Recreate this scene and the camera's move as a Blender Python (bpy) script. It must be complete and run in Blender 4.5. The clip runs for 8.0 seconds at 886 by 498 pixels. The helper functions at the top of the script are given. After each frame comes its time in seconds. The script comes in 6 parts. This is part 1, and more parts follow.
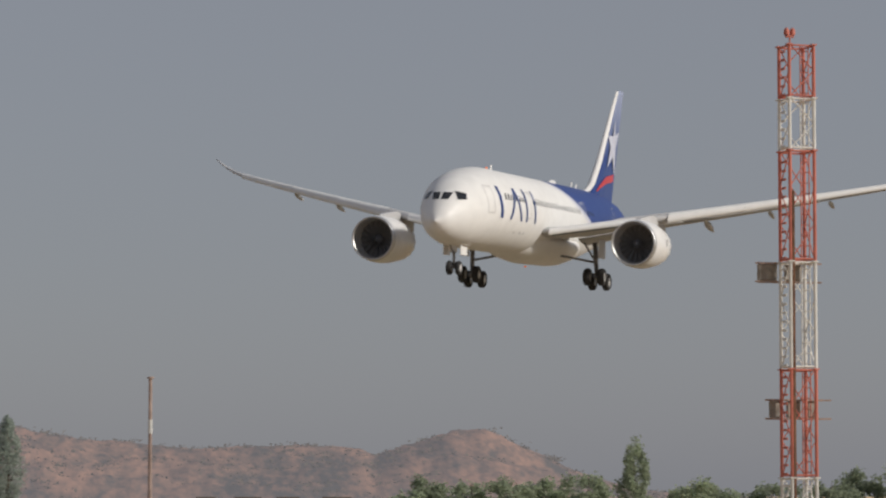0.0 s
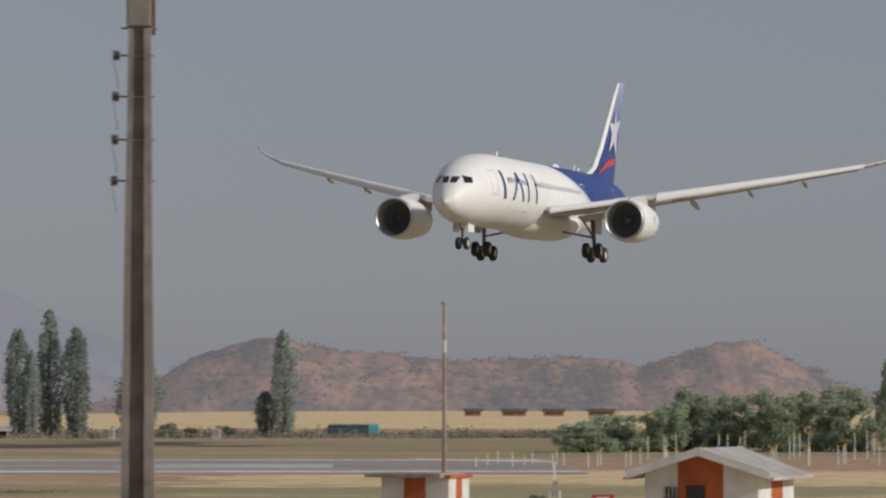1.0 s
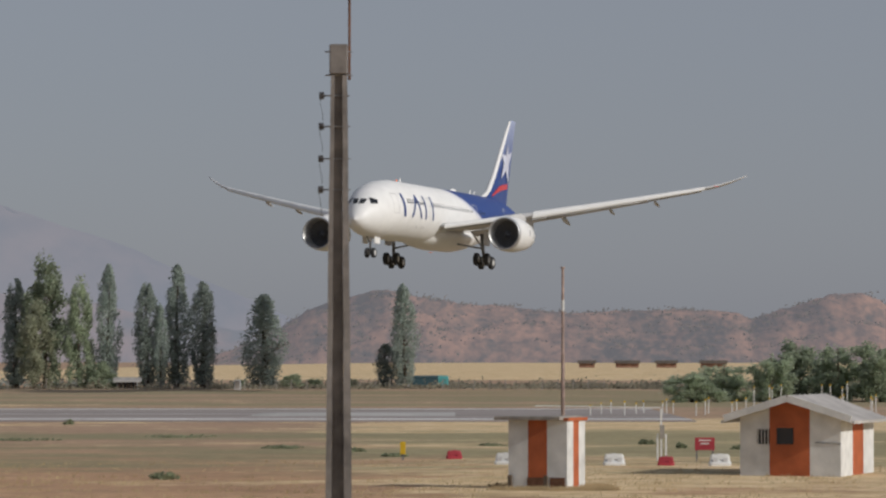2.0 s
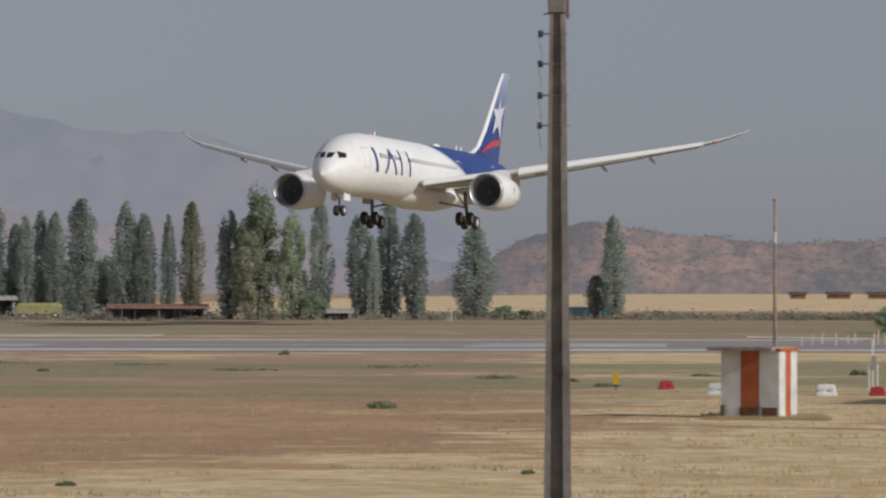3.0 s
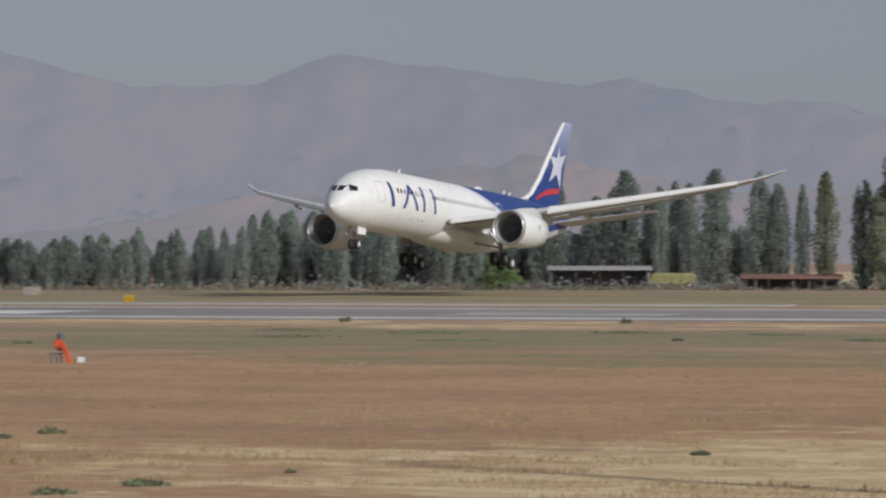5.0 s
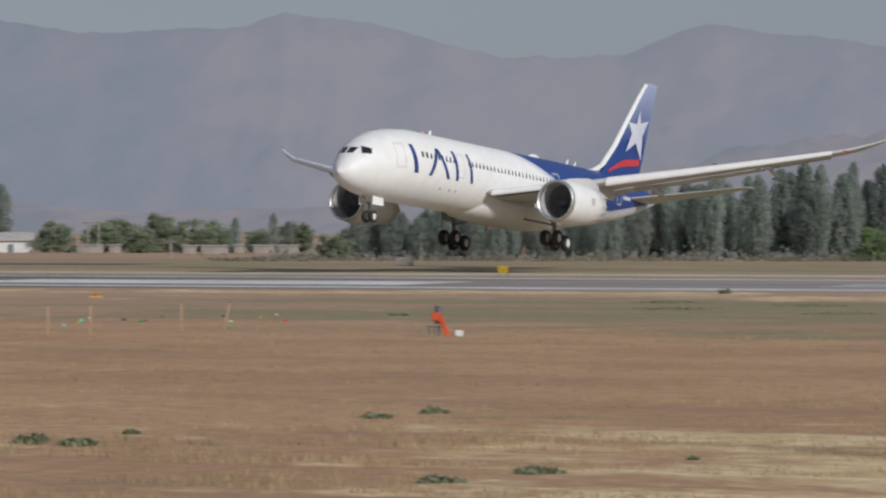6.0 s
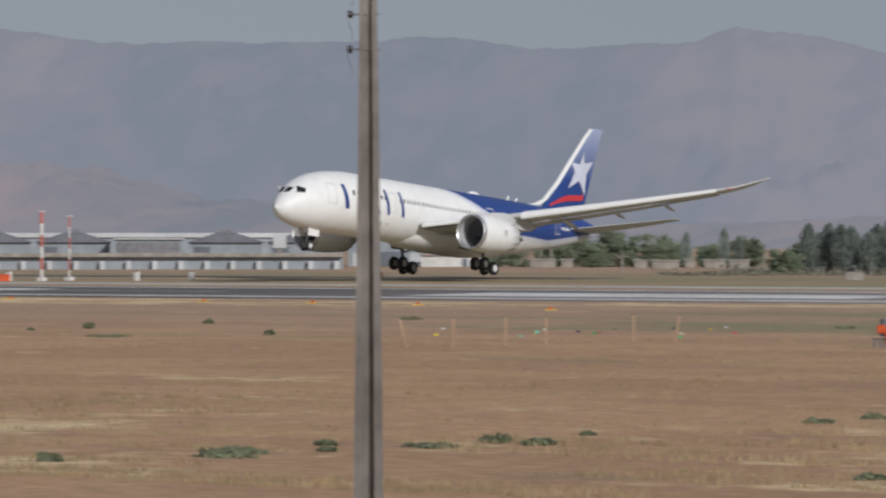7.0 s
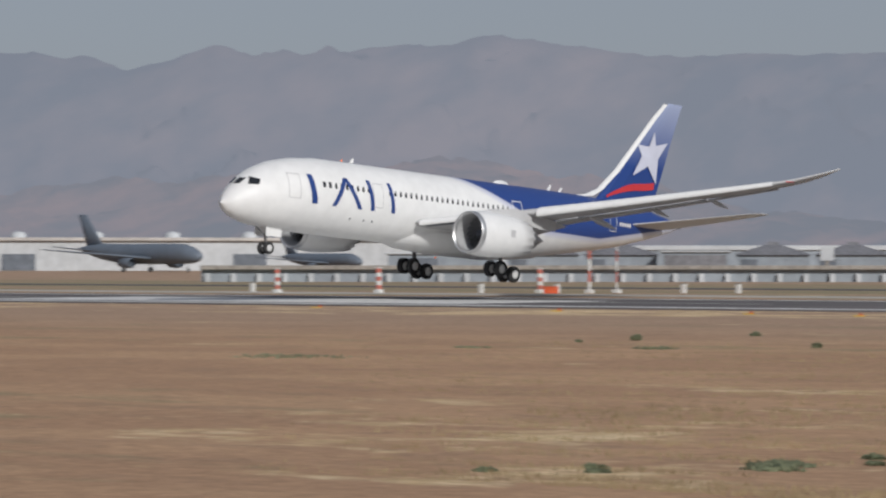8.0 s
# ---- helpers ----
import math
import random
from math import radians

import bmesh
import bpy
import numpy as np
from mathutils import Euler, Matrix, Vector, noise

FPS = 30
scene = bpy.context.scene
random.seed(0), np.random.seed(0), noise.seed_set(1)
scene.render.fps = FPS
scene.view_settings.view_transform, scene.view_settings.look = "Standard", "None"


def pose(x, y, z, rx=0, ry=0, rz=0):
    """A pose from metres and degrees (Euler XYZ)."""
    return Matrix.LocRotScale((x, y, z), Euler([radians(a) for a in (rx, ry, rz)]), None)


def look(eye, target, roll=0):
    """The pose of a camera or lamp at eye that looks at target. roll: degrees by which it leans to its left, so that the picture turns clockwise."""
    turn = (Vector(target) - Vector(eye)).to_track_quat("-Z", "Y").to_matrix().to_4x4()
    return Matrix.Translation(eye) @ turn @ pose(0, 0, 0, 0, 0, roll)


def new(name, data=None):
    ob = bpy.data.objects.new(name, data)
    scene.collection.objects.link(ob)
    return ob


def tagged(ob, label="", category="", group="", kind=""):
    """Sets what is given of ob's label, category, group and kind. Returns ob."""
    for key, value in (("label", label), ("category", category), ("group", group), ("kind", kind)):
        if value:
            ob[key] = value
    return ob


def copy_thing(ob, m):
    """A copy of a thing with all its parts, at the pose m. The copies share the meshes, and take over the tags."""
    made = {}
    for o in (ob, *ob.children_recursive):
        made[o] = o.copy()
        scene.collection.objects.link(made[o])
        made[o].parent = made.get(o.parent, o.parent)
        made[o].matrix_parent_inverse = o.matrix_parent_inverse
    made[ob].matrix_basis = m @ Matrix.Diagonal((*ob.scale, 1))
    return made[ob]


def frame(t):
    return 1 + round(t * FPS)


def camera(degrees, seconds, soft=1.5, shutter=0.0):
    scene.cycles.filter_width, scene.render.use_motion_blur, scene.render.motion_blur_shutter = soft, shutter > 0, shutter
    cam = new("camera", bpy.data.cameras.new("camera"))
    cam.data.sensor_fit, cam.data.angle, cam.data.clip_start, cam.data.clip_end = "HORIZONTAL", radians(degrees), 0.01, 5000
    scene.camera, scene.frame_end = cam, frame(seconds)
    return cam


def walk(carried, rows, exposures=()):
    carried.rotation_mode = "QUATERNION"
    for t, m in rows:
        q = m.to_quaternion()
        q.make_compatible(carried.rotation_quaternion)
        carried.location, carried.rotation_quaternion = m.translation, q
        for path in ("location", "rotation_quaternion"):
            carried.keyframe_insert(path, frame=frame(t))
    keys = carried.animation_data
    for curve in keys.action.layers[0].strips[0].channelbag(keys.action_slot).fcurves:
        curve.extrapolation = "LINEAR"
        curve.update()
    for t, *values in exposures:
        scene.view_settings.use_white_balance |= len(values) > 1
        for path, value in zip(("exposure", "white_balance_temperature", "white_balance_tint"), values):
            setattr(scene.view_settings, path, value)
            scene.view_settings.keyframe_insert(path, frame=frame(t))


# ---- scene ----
cam = camera(15.14, 8.0, soft=2.2, shutter=0.25)
walk(cam, [
    (0.0, pose(1.48, 21.50, 3.4, 94.226, 0, -6.240)),
    (0.5, pose(1.32, 16.20, 3.4, 93.863, 0, -4.279)),
    (1.0, pose(0.56, 12.60, 3.4, 92.715, 0, -1.720)),
    (1.2, pose(0.50, 10.60, 3.4, 92.602, 0, -1.060)),
    (2.3, pose(0.00, 0.00, 3.4, 91.099, 0, 0.982)),
    (2.5, pose(0.00, 0.00, 3.4, 90.620, 0, 1.750)),
    (3.0, pose(0.00, 0.00, 3.4, 90.707, 0, 3.836)),
    (3.5, pose(0.00, 0.00, 3.4, 90.704, 0, 5.959)),
    (4.0, pose(0.00, 0.00, 3.4, 90.534, 0, 8.762)),
    (4.5, pose(0.00, 0.00, 3.4, 90.149, 0, 11.955)),
    (5.0, pose(0.00, 0.00, 3.4, 90.194, 0, 14.700)),
    (5.2, pose(0.00, 0.00, 3.4, 89.935, 0, 16.160)),
    (6.3, pose(-1.95, 4.20, 3.4, 89.769, 0, 23.489)),
    (6.5, pose(-1.29, 2.60, 3.4, 89.816, 0, 25.458)),
    (7.0, pose(0.00, 0.00, 3.4, 89.941, 0, 28.775)),
    (7.5, pose(0.00, 0.00, 3.4, 90.067, 0, 33.633)),
    (8.0, pose(0.00, 0.00, 3.4, 90.156, 0, 38.155)),
], exposures=((0.0, 0.0, 6700, 10), (1.2, 0.0, 6550, 10), (2.3, 0.0, 6420, 10), (4.5, 0.0, 6330, 10), (5.2, 0.0, 6240, 10), (8.0, 0.0, 6200, 10)))

# ---- sky, sun ----
SUN_TO = Vector((0.80, -0.41, 0.44)).normalized()
world = bpy.data.worlds.new("hazy_afternoon")
scene.world = world
world.use_nodes = True
wn = world.node_tree
wn.nodes.clear()
sky = wn.nodes.new("ShaderNodeTexSky")
sky.sky_type = "NISHITA"
sky.sun_disc = False
sky.sun_elevation = math.asin(SUN_TO.z)
sky.sun_rotation = math.atan2(SUN_TO.x, SUN_TO.y)
sky.air_density, sky.dust_density, sky.ozone_density = 1.0, 1.2, 2.0
grey = wn.nodes.new("ShaderNodeHueSaturation")
grey.inputs["Saturation"].default_value = 0.7
bg = wn.nodes.new("ShaderNodeBackground")
bg.inputs["Strength"].default_value = 0.022
out = wn.nodes.new("ShaderNodeOutputWorld")
wn.links.new(sky.outputs[0], grey.inputs["Color"])
wn.links.new(grey.outputs[0], bg.inputs["Color"])
dust = wn.nodes.new("ShaderNodeBackground")
dust.inputs["Color"].default_value, dust.inputs["Strength"].default_value = (0.169, 0.178, 0.211, 1), 1.0
both = wn.nodes.new("ShaderNodeAddShader")
wn.links.new(bg.outputs[0], both.inputs[0])
wn.links.new(dust.outputs[0], both.inputs[1])
wn.links.new(both.outputs[0], out.inputs["Surface"])
sun = new("sun", bpy.data.lights.new("sun", "SUN"))
sun.data.energy, sun.data.angle, sun.data.color = 2.8, radians(3.0), (1.0, 0.95, 0.88)
sun.matrix_world = look(SUN_TO * 50, (0, 0, 0))


# ---- materials ----
def material(name, colour, rough=0.7, metal=0.0, vary=0.12, scale=3.0, bump=0.1, second=None, spec=0.4, random_amount=0.0):
    """A surface with fine grain, broad stains and relief; scale is per metre."""
    m = bpy.data.materials.new(name)
    m.use_nodes = True
    nt = m.node_tree
    p = nt.nodes["Principled BSDF"]
    p.inputs["Roughness"].default_value, p.inputs["Metallic"].default_value = rough, metal
    p.inputs["Specular IOR Level"].default_value = spec
    geo = nt.nodes.new("ShaderNodeTexCoord")
    fine, broad = nt.nodes.new("ShaderNodeTexNoise"), nt.nodes.new("ShaderNodeTexNoise")
    for n, s, d in ((fine, scale, 5), (broad, scale * 0.13, 3)):
        n.inputs["Scale"].default_value, n.inputs["Detail"].default_value = s, d
        nt.links.new(geo.outputs["Object"], n.inputs["Vector"])
    mix = nt.nodes.new("ShaderNodeMix")
    mix.data_type = "RGBA"
    dark = tuple(c * (1 - vary * 2) for c in colour)
    lite = second or tuple(min(1, c * (1 + vary)) for c in colour)
    mix.inputs["A"].default_value, mix.inputs["B"].default_value = (*dark, 1), (*lite, 1)
    add = nt.nodes.new("ShaderNodeMath")
    add.operation = "MULTIPLY_ADD"
    add.inputs[1].default_value = 0.5
    half = nt.nodes.new("ShaderNodeMath")
    half.operation = "MULTIPLY"
    half.inputs[1].default_value = 0.5
    nt.links.new(broad.outputs["Fac"], half.inputs[0])
    nt.links.new(fine.outputs["Fac"], add.inputs[0])
    nt.links.new(half.outputs[0], add.inputs[2])
    ramp = nt.nodes.new("ShaderNodeMapRange")
    ramp.inputs["From Min"].default_value, ramp.inputs["From Max"].default_value = 0.3, 0.7
    nt.links.new(add.outputs[0], ramp.inputs["Value"])
    nt.links.new(ramp.outputs[0], mix.inputs["Factor"])
    colour_out = mix.outputs["Result"]
    if random_amount:
        info = nt.nodes.new("ShaderNodeObjectInfo")
        hsv = nt.nodes.new("ShaderNodeHueSaturation")
        r = nt.nodes.new("ShaderNodeMapRange")
        r.inputs["To Min"].default_value, r.inputs["To Max"].default_value = 1 - random_amount, 1 + random_amount
        nt.links.new(info.outputs["Random"], r.inputs["Value"])
        nt.links.new(r.outputs[0], hsv.inputs["Value"])
        nt.links.new(colour_out, hsv.inputs["Color"])
        colour_out = hsv.outputs["Color"]
    nt.links.new(colour_out, p.inputs["Base Color"])
    if bump:
        b = nt.nodes.new("ShaderNodeBump")
        b.inputs["Strength"].default_value, b.inputs["Distance"].default_value = bump, 0.02
        nt.links.new(fine.outputs["Fac"], b.inputs["Height"])
        nt.links.new(b.outputs[0], p.inputs["Normal"])
    return m


def glow(name, colour, strength):
    m = bpy.data.materials.new(name)
    m.use_nodes = True
    p = m.node_tree.nodes["Principled BSDF"]
    p.inputs["Base Color"].default_value = (*colour, 1)
    p.inputs["Emission Color"].default_value = (*colour, 1)
    p.inputs["Emission Strength"].default_value = strength
    return m


def distance_material(name, low, high, haze_glow, scale, depth=1.0):
    """Far hills and scrub as a backdrop; the haze over them is painted in as emission."""
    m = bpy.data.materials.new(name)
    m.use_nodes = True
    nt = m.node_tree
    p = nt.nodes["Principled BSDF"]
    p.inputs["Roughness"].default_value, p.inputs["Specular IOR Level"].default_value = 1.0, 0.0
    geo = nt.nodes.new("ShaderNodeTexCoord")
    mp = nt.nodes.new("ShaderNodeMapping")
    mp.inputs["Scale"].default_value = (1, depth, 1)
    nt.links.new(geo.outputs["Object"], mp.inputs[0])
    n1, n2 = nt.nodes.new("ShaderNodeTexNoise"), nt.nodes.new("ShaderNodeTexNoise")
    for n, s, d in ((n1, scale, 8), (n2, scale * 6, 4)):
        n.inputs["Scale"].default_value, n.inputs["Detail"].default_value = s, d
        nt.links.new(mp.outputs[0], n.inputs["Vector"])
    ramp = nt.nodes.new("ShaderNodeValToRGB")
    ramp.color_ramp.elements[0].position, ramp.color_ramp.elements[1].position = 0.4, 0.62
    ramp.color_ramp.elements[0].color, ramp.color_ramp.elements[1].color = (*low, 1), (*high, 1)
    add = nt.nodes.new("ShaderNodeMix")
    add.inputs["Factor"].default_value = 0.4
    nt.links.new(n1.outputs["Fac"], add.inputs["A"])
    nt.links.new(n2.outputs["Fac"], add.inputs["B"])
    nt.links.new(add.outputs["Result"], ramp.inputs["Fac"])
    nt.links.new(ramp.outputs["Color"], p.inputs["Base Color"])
    p.inputs["Emission Color"].default_value = (*haze_glow, 1)
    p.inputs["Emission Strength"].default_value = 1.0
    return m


def paint(name, colour, rough=0.35, vary=0.05, scale=1.2, spec=0.5):
    return material(name, colour, rough, 0.0, vary, scale, 0.0, None, spec)


M = {
    "white": paint("white_paint", (0.80, 0.80, 0.79)),
    "blue": paint("blue_paint", (0.02, 0.055, 0.22)),
    "red": paint("red_paint", (0.55, 0.04, 0.05)),
    "grey": paint("wing_grey_paint", (0.54, 0.54, 0.545), 0.45),
    "darkgrey": paint("dark_grey_paint", (0.12, 0.13, 0.15), 0.5),
    "glass": paint("dark_window", (0.02, 0.022, 0.027), 0.15),
    "metal": material("bare_metal", (0.66, 0.66, 0.66), 0.42, 0.9, 0.06, 4, 0.02),
    "steel": material("gear_steel", (0.25, 0.25, 0.26), 0.4, 0.4, 0.2, 6, 0.05),
    "tyre": material("tyre_rubber", (0.04, 0.04, 0.042), 0.85, 0, 0.25, 8, 0.1),
    "rim": paint("pale_rim_paint", (0.66, 0.66, 0.65), 0.4),
    "duct": paint("intake_lining", (0.42, 0.425, 0.43), 0.5),
    "star": paint("pale_star_paint", (0.60, 0.62, 0.73)),
    "fan": material("fan_titanium", (0.2, 0.203, 0.21), 0.55, 0.2, 0.2, 5, 0.0),
    "asphalt": material("asphalt", (0.115, 0.11, 0.108), 0.9, 0, 0.2, 1.6, 0.3),
    "concrete": material("weathered_concrete", (0.34, 0.31, 0.275), 0.9, 0, 0.25, 5, 0.4),
    "palestrip": material("pale_concrete", (0.52, 0.49, 0.44), 0.9, 0, 0.15, 0.6, 0.2),
    "fadedline": material("faded_white_line", (0.48, 0.465, 0.44), 0.85, 0, 0.25, 0.8, 0.1),
    "line": material("worn_white_line", (0.76, 0.75, 0.72), 0.8, 0, 0.2, 1.2, 0.1),
    "hutwhite": material("limewashed_wall", (0.66, 0.66, 0.64), 0.85, 0, 0.16, 2.5, 0.2),
    "hutorange": material("faded_orange_paint", (0.44, 0.115, 0.042), 0.75, 0, 0.2, 2.5, 0.2),
    "rust": material("rusted_iron", (0.17, 0.085, 0.05), 0.85, 0, 0.4, 6, 0.3),
    "mastred": material("mast_red_paint", (0.56, 0.17, 0.125), 0.6, 0, 0.2, 3, 0.1),
    "mastwhite": material("mast_white_paint", (0.72, 0.71, 0.68), 0.6, 0, 0.12, 3, 0.1),
    "barred": material("red_plastic", (0.40, 0.045, 0.06), 0.5, 0, 0.15, 3, 0.05),
    "barwhite": material("white_plastic", (0.72, 0.72, 0.70), 0.5, 0, 0.12, 3, 0.05),
    "yellow": material("yellow_paint", (0.66, 0.43, 0.02), 0.5, 0, 0.12, 3, 0.05),
    "orange": material("orange_paint", (0.62, 0.10, 0.03), 0.5, 0, 0.15, 3, 0.05),
    "poleconcrete": material("old_pole_concrete", (0.205, 0.185, 0.172), 0.9, 0, 0.28, 5, 0.4),
    "bark": material("bark", (0.13, 0.10, 0.075), 0.95, 0, 0.3, 4, 0.5),
    # tree leaf colours are lifted far above real foliage to stand in for haze
    "poplar": material("haze_pale_poplar_leaves", (0.44, 0.50, 0.45), 0.95, 0, 0.2, 0.9, 0.0, None, 0.03, 0.2),
    "broad": material("haze_pale_broad_leaves", (0.44, 0.50, 0.36), 0.95, 0, 0.2, 0.9, 0.0, None, 0.03, 0.2),
    "dryleaf": material("yellowing_leaves", (0.45, 0.465, 0.34), 0.95, 0, 0.2, 0.9, 0.0, None, 0.03, 0.2),
    "fresh": material("fresh_green_leaves", (0.36, 0.47, 0.24), 0.95, 0, 0.2, 0.9, 0.0, None, 0.03, 0.1),
    "shrub": material("shrub_leaves", (0.36, 0.39, 0.25), 0.8, 0, 0.25, 2, 0.0, None, 0.2, 0.15),
    "hedge": material("dry_hedge", (0.36, 0.34, 0.26), 0.9, 0, 0.3, 0.5, 0.0, None, 0.1),
    # hill scrub emits a little, standing in for haze
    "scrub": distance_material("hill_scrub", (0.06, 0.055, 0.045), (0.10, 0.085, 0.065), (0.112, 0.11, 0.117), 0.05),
    "straw": material("dry_straw", (0.52, 0.40, 0.235), 0.9, 0, 0.25, 1, 0.0, None, 0.1),
    "stakewood": material("weathered_stake_wood", (0.44, 0.30, 0.20), 0.9, 0, 0.2, 5, 0.2),
    "paleiron": material("faded_iron", (0.36, 0.27, 0.235), 0.8, 0, 0.3, 5, 0.2),
    "insul": material("dark_insulator", (0.05, 0.045, 0.045), 0.35, 0, 0.2, 6, 0.0),
    "roof": material("corrugated_roof", (0.52, 0.49, 0.46), 0.6, 0.2, 0.2, 1.5, 0.2),
    "rustroof": material("rusty_roof", (0.30, 0.17, 0.12), 0.8, 0, 0.3, 1.5, 0.2),
    "shed": material("grey_shed_wall", (0.22, 0.22, 0.235), 0.85, 0, 0.25, 1.5, 0.2),
    "hangar": material("hangar_cladding", (0.30, 0.335, 0.372), 0.7, 0, 0.15, 0.5, 0.1),
    "hangardark": material("hangar_opening", (0.16, 0.18, 0.21), 0.8, 0, 0.2, 0.5, 0.1),
    "hangarlight": material("pale_cladding", (0.53, 0.55, 0.565), 0.7, 0, 0.12, 0.5, 0.1),
    "jetgrey": material("grey_aircraft_paint", (0.15, 0.18, 0.22), 0.5, 0, 0.1, 0.5, 0.0),
    "teal": material("teal_coachwork", (0.10, 0.36, 0.36), 0.4, 0, 0.1, 1, 0.0),
    "busdark": material("dark_teal_coachwork", (0.05, 0.10, 0.12), 0.4, 0, 0.1, 1, 0.0),
    "lime": material("olive_canvas", (0.33, 0.31, 0.14), 0.8, 0, 0.2, 1, 0.2),
    "beacon": glow("beacon_lamp", (1.0, 0.22, 0.05), 0.3),
    # third colour of each: emission that imitates haze before the hills
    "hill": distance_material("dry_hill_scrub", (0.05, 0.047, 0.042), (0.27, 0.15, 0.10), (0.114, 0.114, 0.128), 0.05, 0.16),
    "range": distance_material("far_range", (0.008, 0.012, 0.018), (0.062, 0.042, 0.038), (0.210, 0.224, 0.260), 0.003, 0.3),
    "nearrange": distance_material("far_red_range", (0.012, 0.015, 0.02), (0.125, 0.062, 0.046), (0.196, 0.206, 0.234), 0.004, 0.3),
}


for leafy in ("poplar", "broad", "dryleaf", "fresh", "shrub", "hedge"):
    # thin leaves pass some of the light that falls on their other side
    lt = M[leafy].node_tree
    lp = lt.nodes["Principled BSDF"]
    tr = lt.nodes.new("ShaderNodeBsdfTranslucent")
    lt.links.new(lp.inputs["Base Color"].links[0].from_socket, tr.inputs["Color"])
    lm = lt.nodes.new("ShaderNodeMixShader")
    lm.inputs["Fac"].default_value = 0.6
    lt.links.new(lp.outputs[0], lm.inputs[1])
    lt.links.new(tr.outputs[0], lm.inputs[2])
    lt.links.new(lm.outputs[0], lt.nodes["Material Output"].inputs["Surface"])


# ---- mesh helpers ----
def mesh_object(name, verts, faces, mat, parent=None, label="", smooth=False):
    me = bpy.data.meshes.new(name)
    me.from_pydata([tuple(v) for v in verts], [], faces)
    for m in (mat if isinstance(mat, (list, tuple)) else [mat]):
        me.materials.append(m)
    if smooth:
        me.shade_smooth()
    me.update()
    ob = new(name, me)
    ob.parent = parent
    return tagged(ob, label)


def part(name, bm, mat, parent, label="", smooth=False):
    """Links a bmesh as one mesh object under a thing or a part."""
    bmesh.ops.recalc_face_normals(bm, faces=bm.faces)
    me = bpy.data.meshes.new(name)
    bm.to_mesh(me)
    bm.free()
    me.materials.append(mat)
    if smooth:
        me.shade_smooth()
    ob = new(name, me)
    ob.parent = parent
    return tagged(ob, label)


def empty(name, m, label, category, group="", kind=""):
    ob = new(name)
    ob.matrix_world = m
    return tagged(ob, label, category, group, kind)


def add_box(bm, x0, x1, y0, y1, z0, z1, bevel=0.0, m=None):
    r = bmesh.ops.create_cube(bm, size=1.0)
    vs = r["verts"]
    for v in vs:
        v.co = Vector(((x0 + x1) / 2 + v.co.x * (x1 - x0), (y0 + y1) / 2 + v.co.y * (y1 - y0), (z0 + z1) / 2 + v.co.z * (z1 - z0)))
    if bevel:
        es = list({e for v in vs for e in v.link_edges})
        g = bmesh.ops.bevel(bm, geom=es, offset=bevel, segments=1, affect="EDGES")
        vs = list({v for f in g["faces"] for v in f.verts} | {v for v in vs if v.is_valid})
    if m is not None:
        bmesh.ops.transform(bm, matrix=m, verts=vs)
    return vs


def box(*args, **kw):
    bm = bmesh.new()
    add_box(bm, *args, **kw)
    return bm


def add_rod(bm, a, b, r0, r1=None, n=8):
    """A tapered round bar from a to b."""
    a, b = Vector(a), Vector(b)
    r1 = r0 if r1 is None else r1
    q = (b - a).to_track_quat("Z", "Y").to_matrix()
    rings = []
    for c, r in ((a, r0), (b, r1)):
        rings.append([bm.verts.new(c + q @ Vector((r * math.cos(2 * math.pi * i / n), r * math.sin(2 * math.pi * i / n), 0))) for i in range(n)])
    for i in range(n):
        bm.faces.new((rings[0][i], rings[0][(i + 1) % n], rings[1][(i + 1) % n], rings[1][i]))
    bm.faces.new(rings[0][::-1])
    bm.faces.new(rings[1])


def rod(a, b, r0, r1=None, n=8):
    bm = bmesh.new()
    add_rod(bm, a, b, r0, r1, n)
    return bm


def lathe(profile, n=32, axis="X", caps=False):
    """Turns (along, radius) pairs about an axis."""
    bm = bmesh.new()
    rings = []
    for s, r in profile:
        ring = []
        for i in range(n):
            c, d = r * math.cos(2 * math.pi * i / n), r * math.sin(2 * math.pi * i / n)
            ring.append(bm.verts.new({"X": (s, c, d), "Y": (c, s, d), "Z": (c, d, s)}[axis]))
        rings.append(ring)
    for a, b in zip(rings, rings[1:]):
        for i in range(n):
            bm.faces.new((a[i], a[(i + 1) % n], b[(i + 1) % n], b[i]))
    if caps:
        bm.faces.new(rings[0])
        bm.faces.new(rings[-1])
    return bm


def loft(rings, closed=True, caps=True):
    bm = bmesh.new()
    rs = [[bm.verts.new(p) for p in ring] for ring in rings]
    n = len(rs[0])
    for a, b in zip(rs, rs[1:]):
        for i in range(n if closed else n - 1):
            bm.faces.new((a[i], a[(i + 1) % n], b[(i + 1) % n], b[i]))
    if caps:
        bm.faces.new(rs[0])
        bm.faces.new(rs[-1])
    return bm


def az(deg, d):
    """A place d metres from the lookout, deg to the left of the line square to the runway."""
    return Vector((-d * math.sin(radians(deg)), d * math.cos(radians(deg)), 0))


